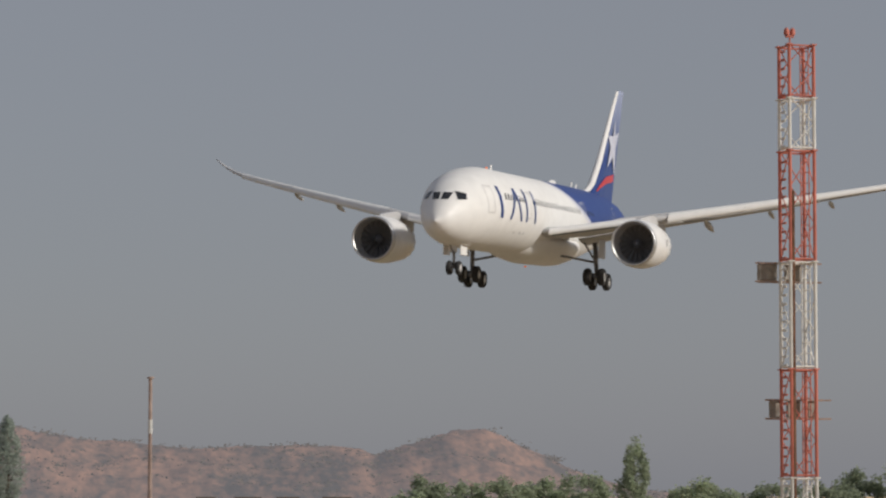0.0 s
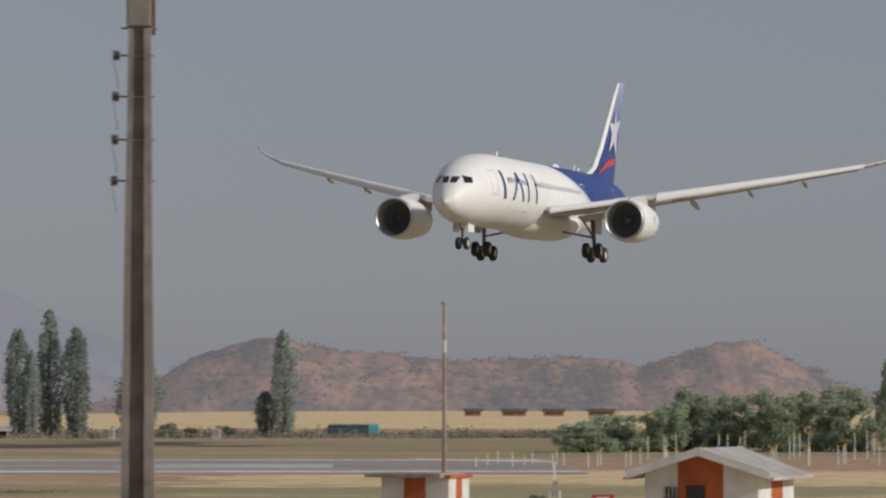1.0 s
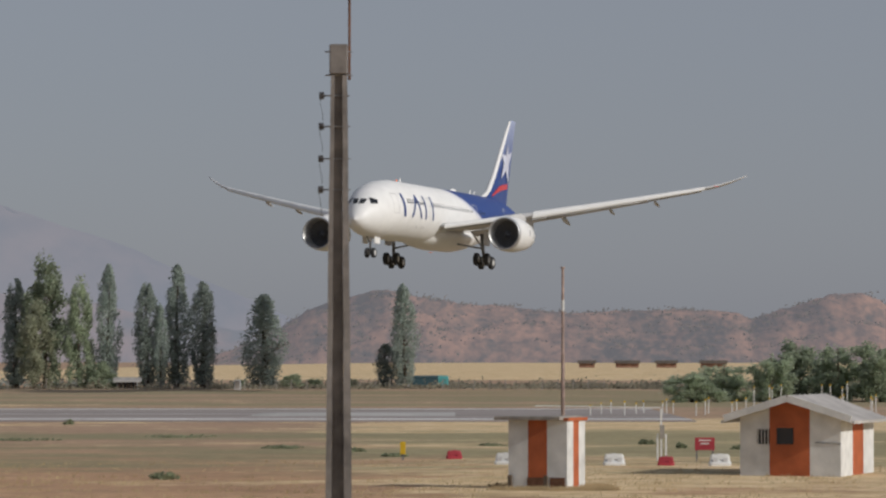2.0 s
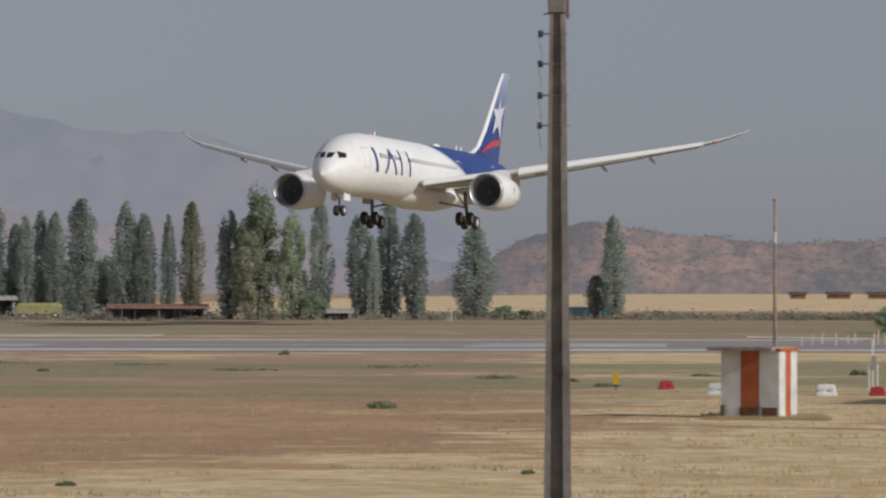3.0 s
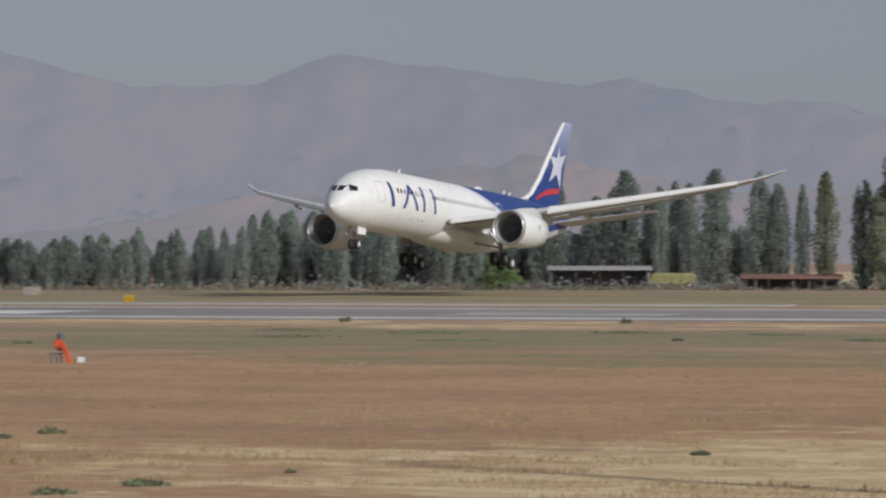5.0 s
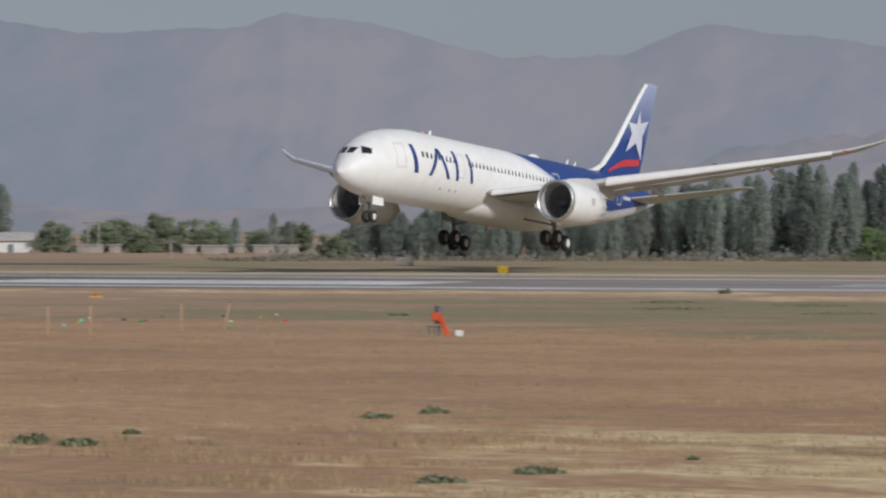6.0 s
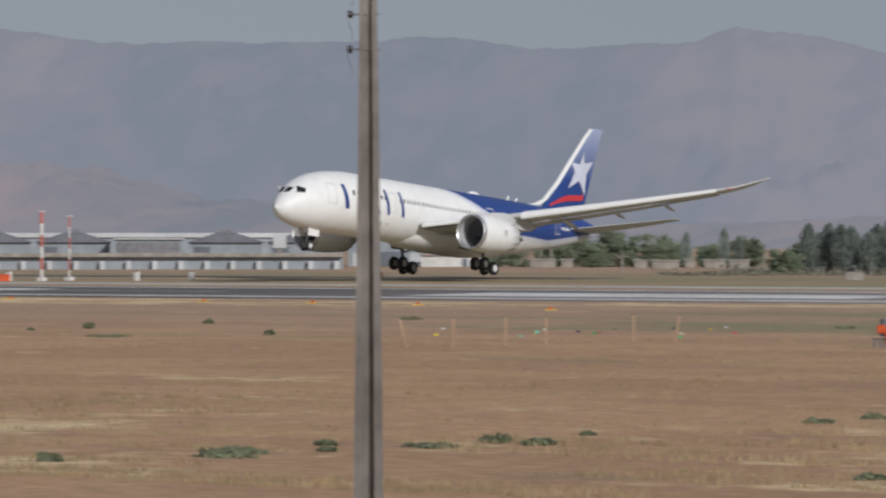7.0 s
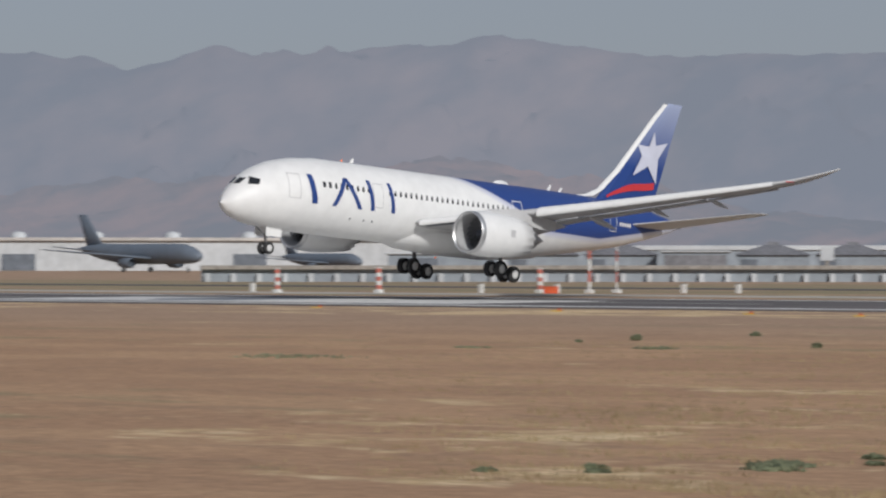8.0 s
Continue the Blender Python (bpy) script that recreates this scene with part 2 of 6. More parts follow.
# ---- ground ----
def ground_material():
    m = bpy.data.materials.new("dry_airfield_grass")
    m.use_nodes = True
    nt = m.node_tree
    p = nt.nodes["Principled BSDF"]
    p.inputs["Roughness"].default_value, p.inputs["Specular IOR Level"].default_value = 0.95, 0.1
    geo = nt.nodes.new("ShaderNodeTexCoord")
    sep = nt.nodes.new("ShaderNodeSeparateXYZ")
    nt.links.new(geo.outputs["Object"], sep.inputs[0])

    def tex(scale, detail, sx=1.0, sy=1.0, rough=0.55):
        mp = nt.nodes.new("ShaderNodeMapping")
        mp.inputs["Scale"].default_value = (sx, sy, 1)
        n = nt.nodes.new("ShaderNodeTexNoise")
        n.inputs["Scale"].default_value, n.inputs["Detail"].default_value, n.inputs["Roughness"].default_value = scale, detail, rough
        nt.links.new(geo.outputs["Object"], mp.inputs[0])
        nt.links.new(mp.outputs[0], n.inputs["Vector"])
        return n.outputs["Fac"]

    def math_node(op, a, b):
        n = nt.nodes.new("ShaderNodeMath")
        n.operation = op
        for i, v in enumerate((a, b)):
            if isinstance(v, (int, float)):
                n.inputs[i].default_value = v
            else:
                nt.links.new(v, n.inputs[i])
        return n.outputs[0]

    def mix(f, a, b):
        n = nt.nodes.new("ShaderNodeMix")
        n.data_type = "RGBA"
        for key, v in (("Factor", f), ("A", a), ("B", b)):
            if isinstance(v, tuple):
                n.inputs[key].default_value = (*v, 1)
            elif isinstance(v, (int, float)):
                n.inputs[key].default_value = v
            else:
                nt.links.new(v, n.inputs[key])
        return n.outputs["Result"]

    def step(v, lo, hi):
        n = nt.nodes.new("ShaderNodeMapRange")
        n.interpolation_type = "SMOOTHSTEP"
        n.inputs["From Min"].default_value, n.inputs["From Max"].default_value = lo, hi
        nt.links.new(v, n.inputs["Value"])
        return n.outputs[0]

    # how much straw stands on bare earth, and where green survives, by belts along the runway
    def belts(stops):
        ramp = nt.nodes.new("ShaderNodeValToRGB")
        nt.links.new(math_node("DIVIDE", sep.outputs["Y"], 500.0), ramp.inputs["Fac"])
        el = ramp.color_ramp.elements
        for k, (pos, v) in enumerate(stops):
            e = el[k] if k < 2 else el.new(pos / 500.0)
            e.position, e.color = pos / 500.0, (v, v, v, 1)
        return ramp.outputs["Color"]

    broad, middle, small = tex(0.05, 4, 0.7, 1.0), tex(0.2, 5, 0.7, 1.0, 0.6), tex(0.8, 6, 0.8, 1.0, 0.65)
    n = math_node("ADD", math_node("MULTIPLY", broad, 0.3), math_node("ADD", math_node("MULTIPLY", middle, 0.4), math_node("MULTIPLY", small, 0.3)))
    side = nt.nodes.new("ShaderNodeMapRange")
    side.inputs["From Min"].default_value, side.inputs["From Max"].default_value = -10.0, 1.0
    side.inputs["To Min"].default_value, side.inputs["To Max"].default_value = 0.0, 0.17
    nt.links.new(sep.outputs["X"], side.inputs["Value"])
    bias = belts([(38, 0.05), (50, 0.05), (60, 0.03), (67, 0.0), (74, -0.04), (105, -0.01), (125, 0.0), (150, 0.0), (165, 0.10), (178, 0.10), (196, -0.02), (230, 0.03), (252, 0.06), (275, -0.02), (400, -0.03), (468, -0.03)])
    near = math_node("MULTIPLY", side.outputs[0], math_node("SUBTRACT", 1.0, step(sep.outputs["Y"], 180.0, 200.0)))
    strip = math_node("MULTIPLY", math_node("MULTIPLY", step(sep.outputs["X"], -24.0, -9.0), math_node("SUBTRACT", 1.0, step(sep.outputs["Y"], 58.0, 72.0))), 0.13)
    field = math_node("MULTIPLY", math_node("MULTIPLY", step(sep.outputs["Y"], 468.0, 486.0), step(sep.outputs["X"], -130.0, -80.0)), 0.34)
    dry = step(math_node("ADD", n, math_node("ADD", bias, math_node("ADD", near, math_node("ADD", strip, field)))), 0.575, 0.655)
    earth = mix(step(tex(0.11, 5, 0.7, 1.0), 0.42, 0.58), (0.455, 0.286, 0.176), (0.525, 0.336, 0.204))
    earth = mix(math_node("MULTIPLY", step(sep.outputs["Y"], 95.0, 150.0), 0.75), earth, (0.42, 0.30, 0.215))
    earth = mix(math_node("MULTIPLY", step(tex(0.35, 7, 0.7, 1.0, 0.7), 0.5, 0.64), 0.45), earth, (0.34, 0.23, 0.155))
    pale = mix(step(tex(0.6, 7, 0.7, 1.0, 0.7), 0.42, 0.58), (0.62, 0.455, 0.255), (0.76, 0.59, 0.365))
    base = mix(dry, earth, pale)
    live = belts([(38, 0.0), (60, 0.02), (95, 0.02), (108, 0.10), (130, 0.19), (152, 0.18), (164, 0.06), (180, 0.0), (226, 0.03), (240, 0.13), (290, 0.17), (345, 0.15), (385, 0.08), (430, 0.0)])
    patch = math_node("ADD", math_node("MULTIPLY", tex(0.045, 5, 0.6, 1.4, 0.6), 0.6), math_node("MULTIPLY", tex(0.4, 5, 0.5, 1.0, 0.6), 0.4))
    far = nt.nodes.new("ShaderNodeMapRange")
    far.inputs["From Min"].default_value, far.inputs["From Max"].default_value = -85.0, -45.0
    far.inputs["To Min"].default_value = 0.15
    nt.links.new(sep.outputs["X"], far.inputs["Value"])
    live = math_node("MULTIPLY", live, math_node("MAXIMUM", far.outputs[0], step(sep.outputs["Y"], 226.0, 240.0)))
    base = mix(math_node("MULTIPLY", step(math_node("ADD", patch, live), 0.56, 0.70), 0.8), base, (0.27, 0.255, 0.15))
    grain = tex(2.2, 9, 0.8, 1.0, 0.75)
    dark = nt.nodes.new("ShaderNodeHueSaturation")
    nt.links.new(math_node("ADD", math_node("MULTIPLY", grain, 1.3), 0.36), dark.inputs["Value"])
    nt.links.new(base, dark.inputs["Color"])
    nt.links.new(dark.outputs[0], p.inputs["Base Color"])
    b = nt.nodes.new("ShaderNodeBump")
    b.inputs["Strength"].default_value, b.inputs["Distance"].default_value = 0.6, 0.12
    nt.links.new(grain, b.inputs["Height"])
    nt.links.new(b.outputs[0], p.inputs["Normal"])
    return m


def rise(x, y):
    """The plain lies level; past the trees a field climbs a little towards the hills."""
    d = math.hypot(x, y)
    side = min(1.0, max(0.0, (x + 150) / 120))
    k = min(1.0, max(0.0, (d - 420) / 180)) if y > 0 else 0.0
    return 1.7 * side * k * k * (3 - 2 * k)


def build_ground():
    radii = [3.0 * 1.075 ** i for i in range(102)] + [4700.0]
    n = 240
    verts, faces = [(0, 0, 0)], []
    for r in radii:
        for i in range(n):
            a = 2 * math.pi * i / n
            x, y = r * math.sin(a), r * math.cos(a)
            small = 0.05 * noise.noise(Vector((x * 0.11, y * 0.11, 0))) * (1 if r < 160 else 0)
            verts.append((x, y, rise(x, y) + small))
    for i in range(n):
        faces.append((0, 1 + (i + 1) % n, 1 + i))
    for k in range(len(radii) - 1):
        for i in range(n):
            a, b = 1 + k * n + i, 1 + k * n + (i + 1) % n
            faces.append((a, b, b + n, a + n))
    ob = mesh_object("ground", verts, faces, ground_material(), smooth=True)
    tagged(ob, "dry straw and brown airfield grass with olive strips", "ground", kind="structure")


def slab(name, x0, x1, y0, y1, z, mat, label, category, step=12.0):
    nx = max(1, int((x1 - x0) / step))
    verts, faces = [], []
    for i in range(nx + 1):
        x = x0 + (x1 - x0) * i / nx
        w = 0.6 * noise.noise(Vector((x * 0.05, y0, 0))) if name != "line_marking" else 0
        verts += [(x, y0 + w, z), (x, y1 + w, z), (x, y0 + w, z - 0.3), (x, y1 + w, z - 0.3)]
    for i in range(nx):
        a = 4 * i
        faces += [(a, a + 4, a + 5, a + 1), (a + 2, a + 6, a + 4, a), (a + 1, a + 5, a + 7, a + 3)]
    e = 4 * nx
    faces += [(0, 1, 3, 2), (e, e + 2, e + 3, e + 1)]
    ob = mesh_object(name, verts, faces, mat)
    return tagged(ob, label, category, kind="structure")


def runway_material():
    m = M["asphalt"].copy()
    m.name = "runway_asphalt"
    nt = m.node_tree
    p = nt.nodes["Principled BSDF"]
    geo = nt.nodes.new("ShaderNodeTexCoord")
    mp = nt.nodes.new("ShaderNodeMapping")
    mp.inputs["Scale"].default_value = (0.012, 0.22, 1)
    n = nt.nodes.new("ShaderNodeTexNoise")
    n.inputs["Scale"].default_value, n.inputs["Detail"].default_value = 1.0, 4
    nt.links.new(geo.outputs["Object"], mp.inputs[0])
    nt.links.new(mp.outputs[0], n.inputs["Vector"])
    ramp = nt.nodes.new("ShaderNodeValToRGB")
    ramp.color_ramp.elements[0].position, ramp.color_ramp.elements[0].color = 0.36, (0.235, 0.205, 0.193, 1)
    ramp.color_ramp.elements[1].position, ramp.color_ramp.elements[1].color = 0.6, (0.36, 0.315, 0.29, 1)
    nt.links.new(n.outputs["Fac"], ramp.inputs["Fac"])
    # rubber laid down where the wheels touch
    sep = nt.nodes.new("ShaderNodeSeparateXYZ")
    nt.links.new(geo.outputs["Object"], sep.inputs[0])
    r = nt.nodes.new("ShaderNodeMapRange")
    r.inputs["From Min"].default_value, r.inputs["From Max"].default_value = -60.0, -130.0
    r.inputs["To Max"].default_value = 0.75
    nt.links.new(sep.outputs["X"], r.inputs["Value"])
    mx = nt.nodes.new("ShaderNodeMix")
    mx.data_type = "RGBA"
    mx.inputs["B"].default_value = (0.05, 0.049, 0.052, 1)
    nt.links.new(r.outputs[0], mx.inputs["Factor"])
    nt.links.new(ramp.outputs[0], mx.inputs["A"])
    nt.links.new(mx.outputs["Result"], p.inputs["Base Color"])
    return m


def build_runway():
    slab("runway", -900, 13, 181, 226, 0.07, runway_material(), "grey asphalt runway with rubber streaks", "runway")
    slab("pavement", -900, -38, 242, 250, 0.055, M["palestrip"], "pale concrete service strip beyond the runway", "pavement")
    slab("road", -900, -150, 300, 312, 0.05, M["asphalt"], "grey taxiway beyond the runway", "taxiway")
    for x0, x1, y0, y1 in ((-900, 13, 184.5, 187.6), (-900, 13, 221.5, 223.5), (-199, -149, 191, 211), (-110, -78, 194, 208), (-52, -38, 196, 206),
                           (-12, 0, 196, 208), (-300, -232, 191, 211)):
        slab("line_marking", x0, x1, y0, y1, 0.075, M["fadedline" if -60 < x0 else "line"], "worn white paint on the runway", "marking")
    for x in range(-880, -20, 60):
        slab("line_marking", x, x + 30, 203.2, 204.1, 0.08, M["fadedline"], "faded white centre line dash", "marking")


def ridge_mesh(name, knots, dist, back, mat, label, rough, seed, foot):
    """A range of hills along an arc: knots are (degrees to the left, height in metres)."""
    a0, a1 = knots[0][0], knots[-1][0]
    ka, kh = [k[0] for k in knots], [k[1] for k in knots]
    n, rows = 560, 30
    verts, faces = [], []
    for j in range(rows + 1):
        v = j / rows
        for i in range(n + 1):
            a = a0 + (a1 - a0) * i / n
            h = float(np.interp(a, ka, kh))
            q = Vector((a * dist * 0.0175 * 0.9, v * back, seed))
            crest = 1.0 + rough * noise.fractal(q * (16.0 / dist), 0.55, 2.1, 7)
            gully = noise.fractal(q * (26.0 / dist) + Vector((3, 0, 0)), 0.6, 2.1, 6)
            f = min(1.0, v / 0.8)
            shape = f * f * (3 - 2 * f) * (1.0 if v <= 0.8 else 1 - 1.5 * (v - 0.8))
            z = foot + h * shape * (crest if v > 0.3 else 1) + gully * h * 0.16 * math.sin(math.pi * min(1, f)) * 1.2
            d = dist + back * v + gully * dist * 0.01
            verts.append((-d * math.sin(radians(a)), d * math.cos(radians(a)), z))
    w = n + 1
    for j in range(rows):
        for i in range(n):
            a = j * w + i
            faces.append((a, a + w, a + w + 1, a + 1))
    ob = mesh_object(name, verts, faces, mat, smooth=True)
    return tagged(ob, label, "hills", kind="structure")


def build_hills():
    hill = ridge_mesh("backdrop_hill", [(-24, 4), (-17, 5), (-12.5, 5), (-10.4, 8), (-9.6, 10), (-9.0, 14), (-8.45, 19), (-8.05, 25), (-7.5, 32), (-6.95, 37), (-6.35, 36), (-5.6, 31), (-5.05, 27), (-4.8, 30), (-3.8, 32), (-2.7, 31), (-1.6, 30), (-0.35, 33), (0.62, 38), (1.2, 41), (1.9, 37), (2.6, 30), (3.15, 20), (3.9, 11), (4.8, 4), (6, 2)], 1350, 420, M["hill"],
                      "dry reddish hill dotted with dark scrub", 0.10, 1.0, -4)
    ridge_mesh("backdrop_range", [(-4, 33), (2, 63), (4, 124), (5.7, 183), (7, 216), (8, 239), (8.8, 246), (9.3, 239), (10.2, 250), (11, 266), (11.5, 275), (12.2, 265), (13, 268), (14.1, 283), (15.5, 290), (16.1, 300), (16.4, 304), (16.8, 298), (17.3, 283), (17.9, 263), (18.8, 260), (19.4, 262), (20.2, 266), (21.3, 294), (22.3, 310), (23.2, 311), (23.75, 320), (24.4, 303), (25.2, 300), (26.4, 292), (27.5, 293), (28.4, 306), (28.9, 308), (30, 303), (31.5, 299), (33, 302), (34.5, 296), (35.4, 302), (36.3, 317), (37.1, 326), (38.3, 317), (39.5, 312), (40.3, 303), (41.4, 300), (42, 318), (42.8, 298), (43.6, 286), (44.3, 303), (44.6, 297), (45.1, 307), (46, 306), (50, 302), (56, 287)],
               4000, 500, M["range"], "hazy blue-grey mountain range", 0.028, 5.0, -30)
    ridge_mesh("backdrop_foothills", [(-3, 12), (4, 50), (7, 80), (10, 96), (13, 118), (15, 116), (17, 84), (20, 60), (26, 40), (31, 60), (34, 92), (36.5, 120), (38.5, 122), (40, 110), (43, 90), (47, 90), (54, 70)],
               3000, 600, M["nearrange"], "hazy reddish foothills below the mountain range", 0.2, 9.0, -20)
    # scrub on the hill, its haze put in as a faint emission
    r = random.Random(8)
    pts = []
    vs = hill.data.vertices
    for _ in range(4600):
        c = vs[r.randrange(len(vs))].co + Vector((r.uniform(-2, 2), r.uniform(-2, 2), -0.9))
        if noise.noise(c * 0.02) < -0.08:
            continue
        k = r.uniform(0.8, 2.6)
        pts += [c + Vector((r.gauss(0, 1.5 * k), r.gauss(0, 1.5 * k), abs(r.gauss(0, 0.45 * k)))) for _ in range(12)]
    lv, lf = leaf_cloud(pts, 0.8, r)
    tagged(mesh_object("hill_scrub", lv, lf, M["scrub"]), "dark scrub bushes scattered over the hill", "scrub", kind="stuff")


build_ground()
build_runway()


# ---- trees ----
def leaf_cloud(points, size, rng, droop=0.0, tall=0.8):
    verts, faces = [], []
    for c in points:
        s = size * rng.uniform(0.6, 1.35)
        u = Vector((rng.gauss(0, 1), rng.gauss(0, 1), rng.gauss(0, tall))).normalized()
        v = u.cross(Vector((rng.gauss(0, 1), rng.gauss(0, 1), rng.gauss(0, 1)))).normalized()
        k = len(verts)
        verts += [c + u * s, c + v * s * 0.7, c - u * s * 0.9, c - v * s * 0.75 + Vector((0, 0, -droop * s))]
        faces.append((k, k + 1, k + 2, k + 3))
    return verts, faces


build_hills()


def make_tree(kind, seed, leaf=""):
    """A tree 10 m high: poplar (a ragged spindle), broad (a wide crown) or round (a low dome)."""
    rng = random.Random(seed)
    tree = empty("tree", Matrix(), "tree", "tree")
    bm = bmesh.new()
    add_rod(bm, (0, 0, -0.2), (0, 0, 4.5), 0.22, 0.13, 8)
    add_rod(bm, (0, 0, 4.5), (0.1, 0, 8.6), 0.13, 0.03, 6)
    pts = []
    off = Vector((seed * 3.1, seed * 1.7, 0))
    if kind == "poplar":
        count, size, reach = 7000, 0.085, 0.98
    elif kind == "broad":
        count, size, reach = 9000, 0.13, 2.6
    else:
        count, size, reach = 9000, 0.2, 5.2

    def radius(z):
        f = min(1.0, max(0.0, (z - 0.3) / 9.6))
        if kind == "poplar":
            return reach * math.sin(math.pi * (0.06 + 0.94 * f) ** 0.82) ** 0.55
        if kind == "broad":
            return reach * math.sin(math.pi * (0.08 + 0.92 * f) ** 0.8) ** 0.6
        return reach * math.sqrt(max(0.02, 1 - f * f))

    if kind == "poplar":
        while len(pts) < count:
            z, a = rng.uniform(0.3, 9.9), rng.uniform(0, 6.283)
            q = Vector((math.cos(a) * 1.3, math.sin(a) * 1.3, z * (0.3 if kind == "poplar" else 0.45)))
            lump = 0.92 + (0.5 if kind == "poplar" else 0.7) * noise.noise(q * 1.1 + off) + 0.34 * noise.noise(q * 2.9 + off)
            r = radius(z) * lump * rng.random() ** 0.38
            # gaps between the boughs
            if noise.noise(Vector((r * math.cos(a), r * math.sin(a), z * (0.3 if kind == "poplar" else 0.7))) * (9.0 / (2 + 2 * reach)) + off) < -0.22:
                continue
            up = (0.35 if kind == "poplar" else -0.2) * r
            pts.append(Vector((r * math.cos(a) + rng.gauss(0, 0.05), r * math.sin(a) + rng.gauss(0, 0.05), max(0.15, z + up * rng.random()))))
    else:
        # boughs: uneven clumps of leaves on the ends of the limbs
        boughs = []
        for k in range(30 if kind == "broad" else 26):
            f = ((k + 0.5) / 30) ** (0.85 if kind == "broad" else 1.25)
            z = 0.8 + 8.4 * f
            a = k * 2.4 + rng.uniform(-0.5, 0.5)
            d = radius(z) * rng.uniform(0.25, 0.8)
            wide = reach * rng.uniform(0.2, 0.36)
            tall = rng.uniform(0.9, 1.9)
            boughs.append((Vector((d * math.cos(a), d * math.sin(a), z + rng.uniform(-0.6, 0.7))), wide, tall))
        while len(pts) < count:
            c, wide, tall = boughs[rng.randrange(len(boughs))]
            v = Vector((rng.gauss(0, 1), rng.gauss(0, 1), rng.gauss(0, 1))).normalized() * rng.random() ** 0.5
            lump = 0.85 + 0.7 * noise.noise(v * 1.8 + c + off)
            q = c + Vector((v.x * wide, v.y * wide, v.z * tall)) * lump
            pts.append(Vector((q.x, q.y, max(0.1, q.z))))
    for i in range(26):
        t = pts[rng.randrange(len(pts))]
        add_rod(bm, (0, 0, max(0.4, t.z - 0.4 - abs(t.x) - abs(t.y))), t * 0.92, 0.06, 0.015, 5)
    part("trunk", bm, M["bark"], tree, "", True)
    vs, fs = leaf_cloud(pts, size, rng, tall=3.0 if kind == "poplar" else 0.9)
    mesh_object("crown", vs, fs, M[leaf or ("poplar" if kind == "poplar" else "broad")], tree)
    return tree


TREES = {("poplar", k): make_tree("poplar", 10 + k) for k in range(5)}
TREES.update({("broad", k): make_tree("broad", 40 + k) for k in range(2)})
TREES.update({("round", k): make_tree("round", 60 + k) for k in range(3)})
TREES[("poplar", 5)] = make_tree("poplar", 91, "dryleaf")
TREES[("broad", 2)] = make_tree("broad", 92, "dryleaf")
TREES[("round", 3)] = make_tree("round", 93, "fresh")
used = set()


def tree(kind, k, x, y, height, width, label, group):
    proto = TREES[(kind, k)]
    native = {"poplar": 2.1, "broad": 5.4, "round": 10.6}[kind]
    width *= 1.14 if kind == "poplar" else 1.0
    spin = (k * 97 + int(abs(x) * 13)) % 360
    m = pose(x, y, rise(x, y), 0, 0, spin)
    if (kind, k) in used:
        ob = copy_thing(proto, m)
    else:
        ob = proto
        ob.matrix_world = m
        used.add((kind, k))
    ob.scale = (width / native, width / native, height / 10)
    tagged(ob, label, "tree", group)
    ob.name = "poplar_tree" if kind == "poplar" else "tree"


POP = "tall slender green poplar beside the runway"
ROW = "poplar row"
for i, (x, y, h, w) in enumerate([(-6.0, 384.7, 12.2, 2.9), (-8.1, 386, 5.3, 2.4), (-22.0, 384.3, 10.9, 4.6), (-29.0, 384.0, 12.5, 3.3), (-32.2, 386, 14.4, 3.2), (-33.8, 383, 9.9, 1.6),
                                  (-35.5, 383.8, 12.4, 2.9), (-40.0, 385, 14.4, 2.8), (-50.8, 386, 12.9, 3.4), (-63.7, 423.8, 13.2, 2.2), (-66.8, 423.7, 13.4, 3.3), (-69.1, 423.6, 15.1, 3.5)]):
    tree("poplar", i % 5, x, y, h, w, POP, ROW)
for i, (x, y, h, w) in enumerate([(-96.06, 423.96, 14.4, 4.1), (-98.26, 423.67, 11.4, 2.9), (-90.76, 424.43, 11.8, 4.0), (-92.54, 427.54, 9.9, 1.8), (-86.9, 424.6, 15.4, 4.6), (-84.3, 428, 12.1, 2.9),
                                  (-82.5, 425.0, 13.2, 2.9), (-80.7, 427, 13.8, 2.9), (-78.7, 425.4, 13.6, 2.8), (-72.8, 412, 15.2, 4.2), (-75.4, 425.9, 11.4, 2.4), (-90.0, 431, 12.6, 3.0)]):
    tree("poplar", (i + 2) % 5, x, y, h, w, POP, ROW)
rng = random.Random(5)
for i in range(46):
    f = i / 45
    top = float(np.interp(f, [0, 0.42, 0.62, 1], [11.4, 10.4, 6.8, 5.2]))
    a = 13.6 + 9.0 * f
    p = az(a + rng.uniform(-0.12, 0.12), 432 - 32 * f + rng.uniform(-8, 8))
    tree("poplar", i % 5, p.x, p.y, top + rng.uniform(-1.2, 1.2), rng.uniform(2.4, 3.8) * (1.0 if f < 0.45 else 0.72), "dark green poplar in a dense row", ROW)
for i in range(44):
    f = i / 43
    p = az(9.0 + 13.3 * f, 452 - 20 * f + rng.uniform(-5, 5))
    tree("poplar", (i + 1) % 5, p.x, p.y, rng.uniform(7.0, 9.8) * (1.0 if f < 0.65 else 0.62), rng.uniform(3.2, 4.6) * (1.0 if f < 0.6 else 0.75), "dark green poplar in a dense row", ROW)
tree("poplar", 5, -60.7, 423.9, 14.9, 3.2, "poplar turning yellow among greener ones", ROW)
tree("broad", 2, -47.9, 380.5, 9.6, 5.2, "yellowing leafy tree before a taller one", "")
tree("broad", 1, -43.4, 384.5, 11.8, 5.2, "dark leafy tree leaning out beside a taller one", "")
tree("broad", 0, -47.2, 384.5, 14.4, 7.6, "broad leafy green tree among the poplars", "")
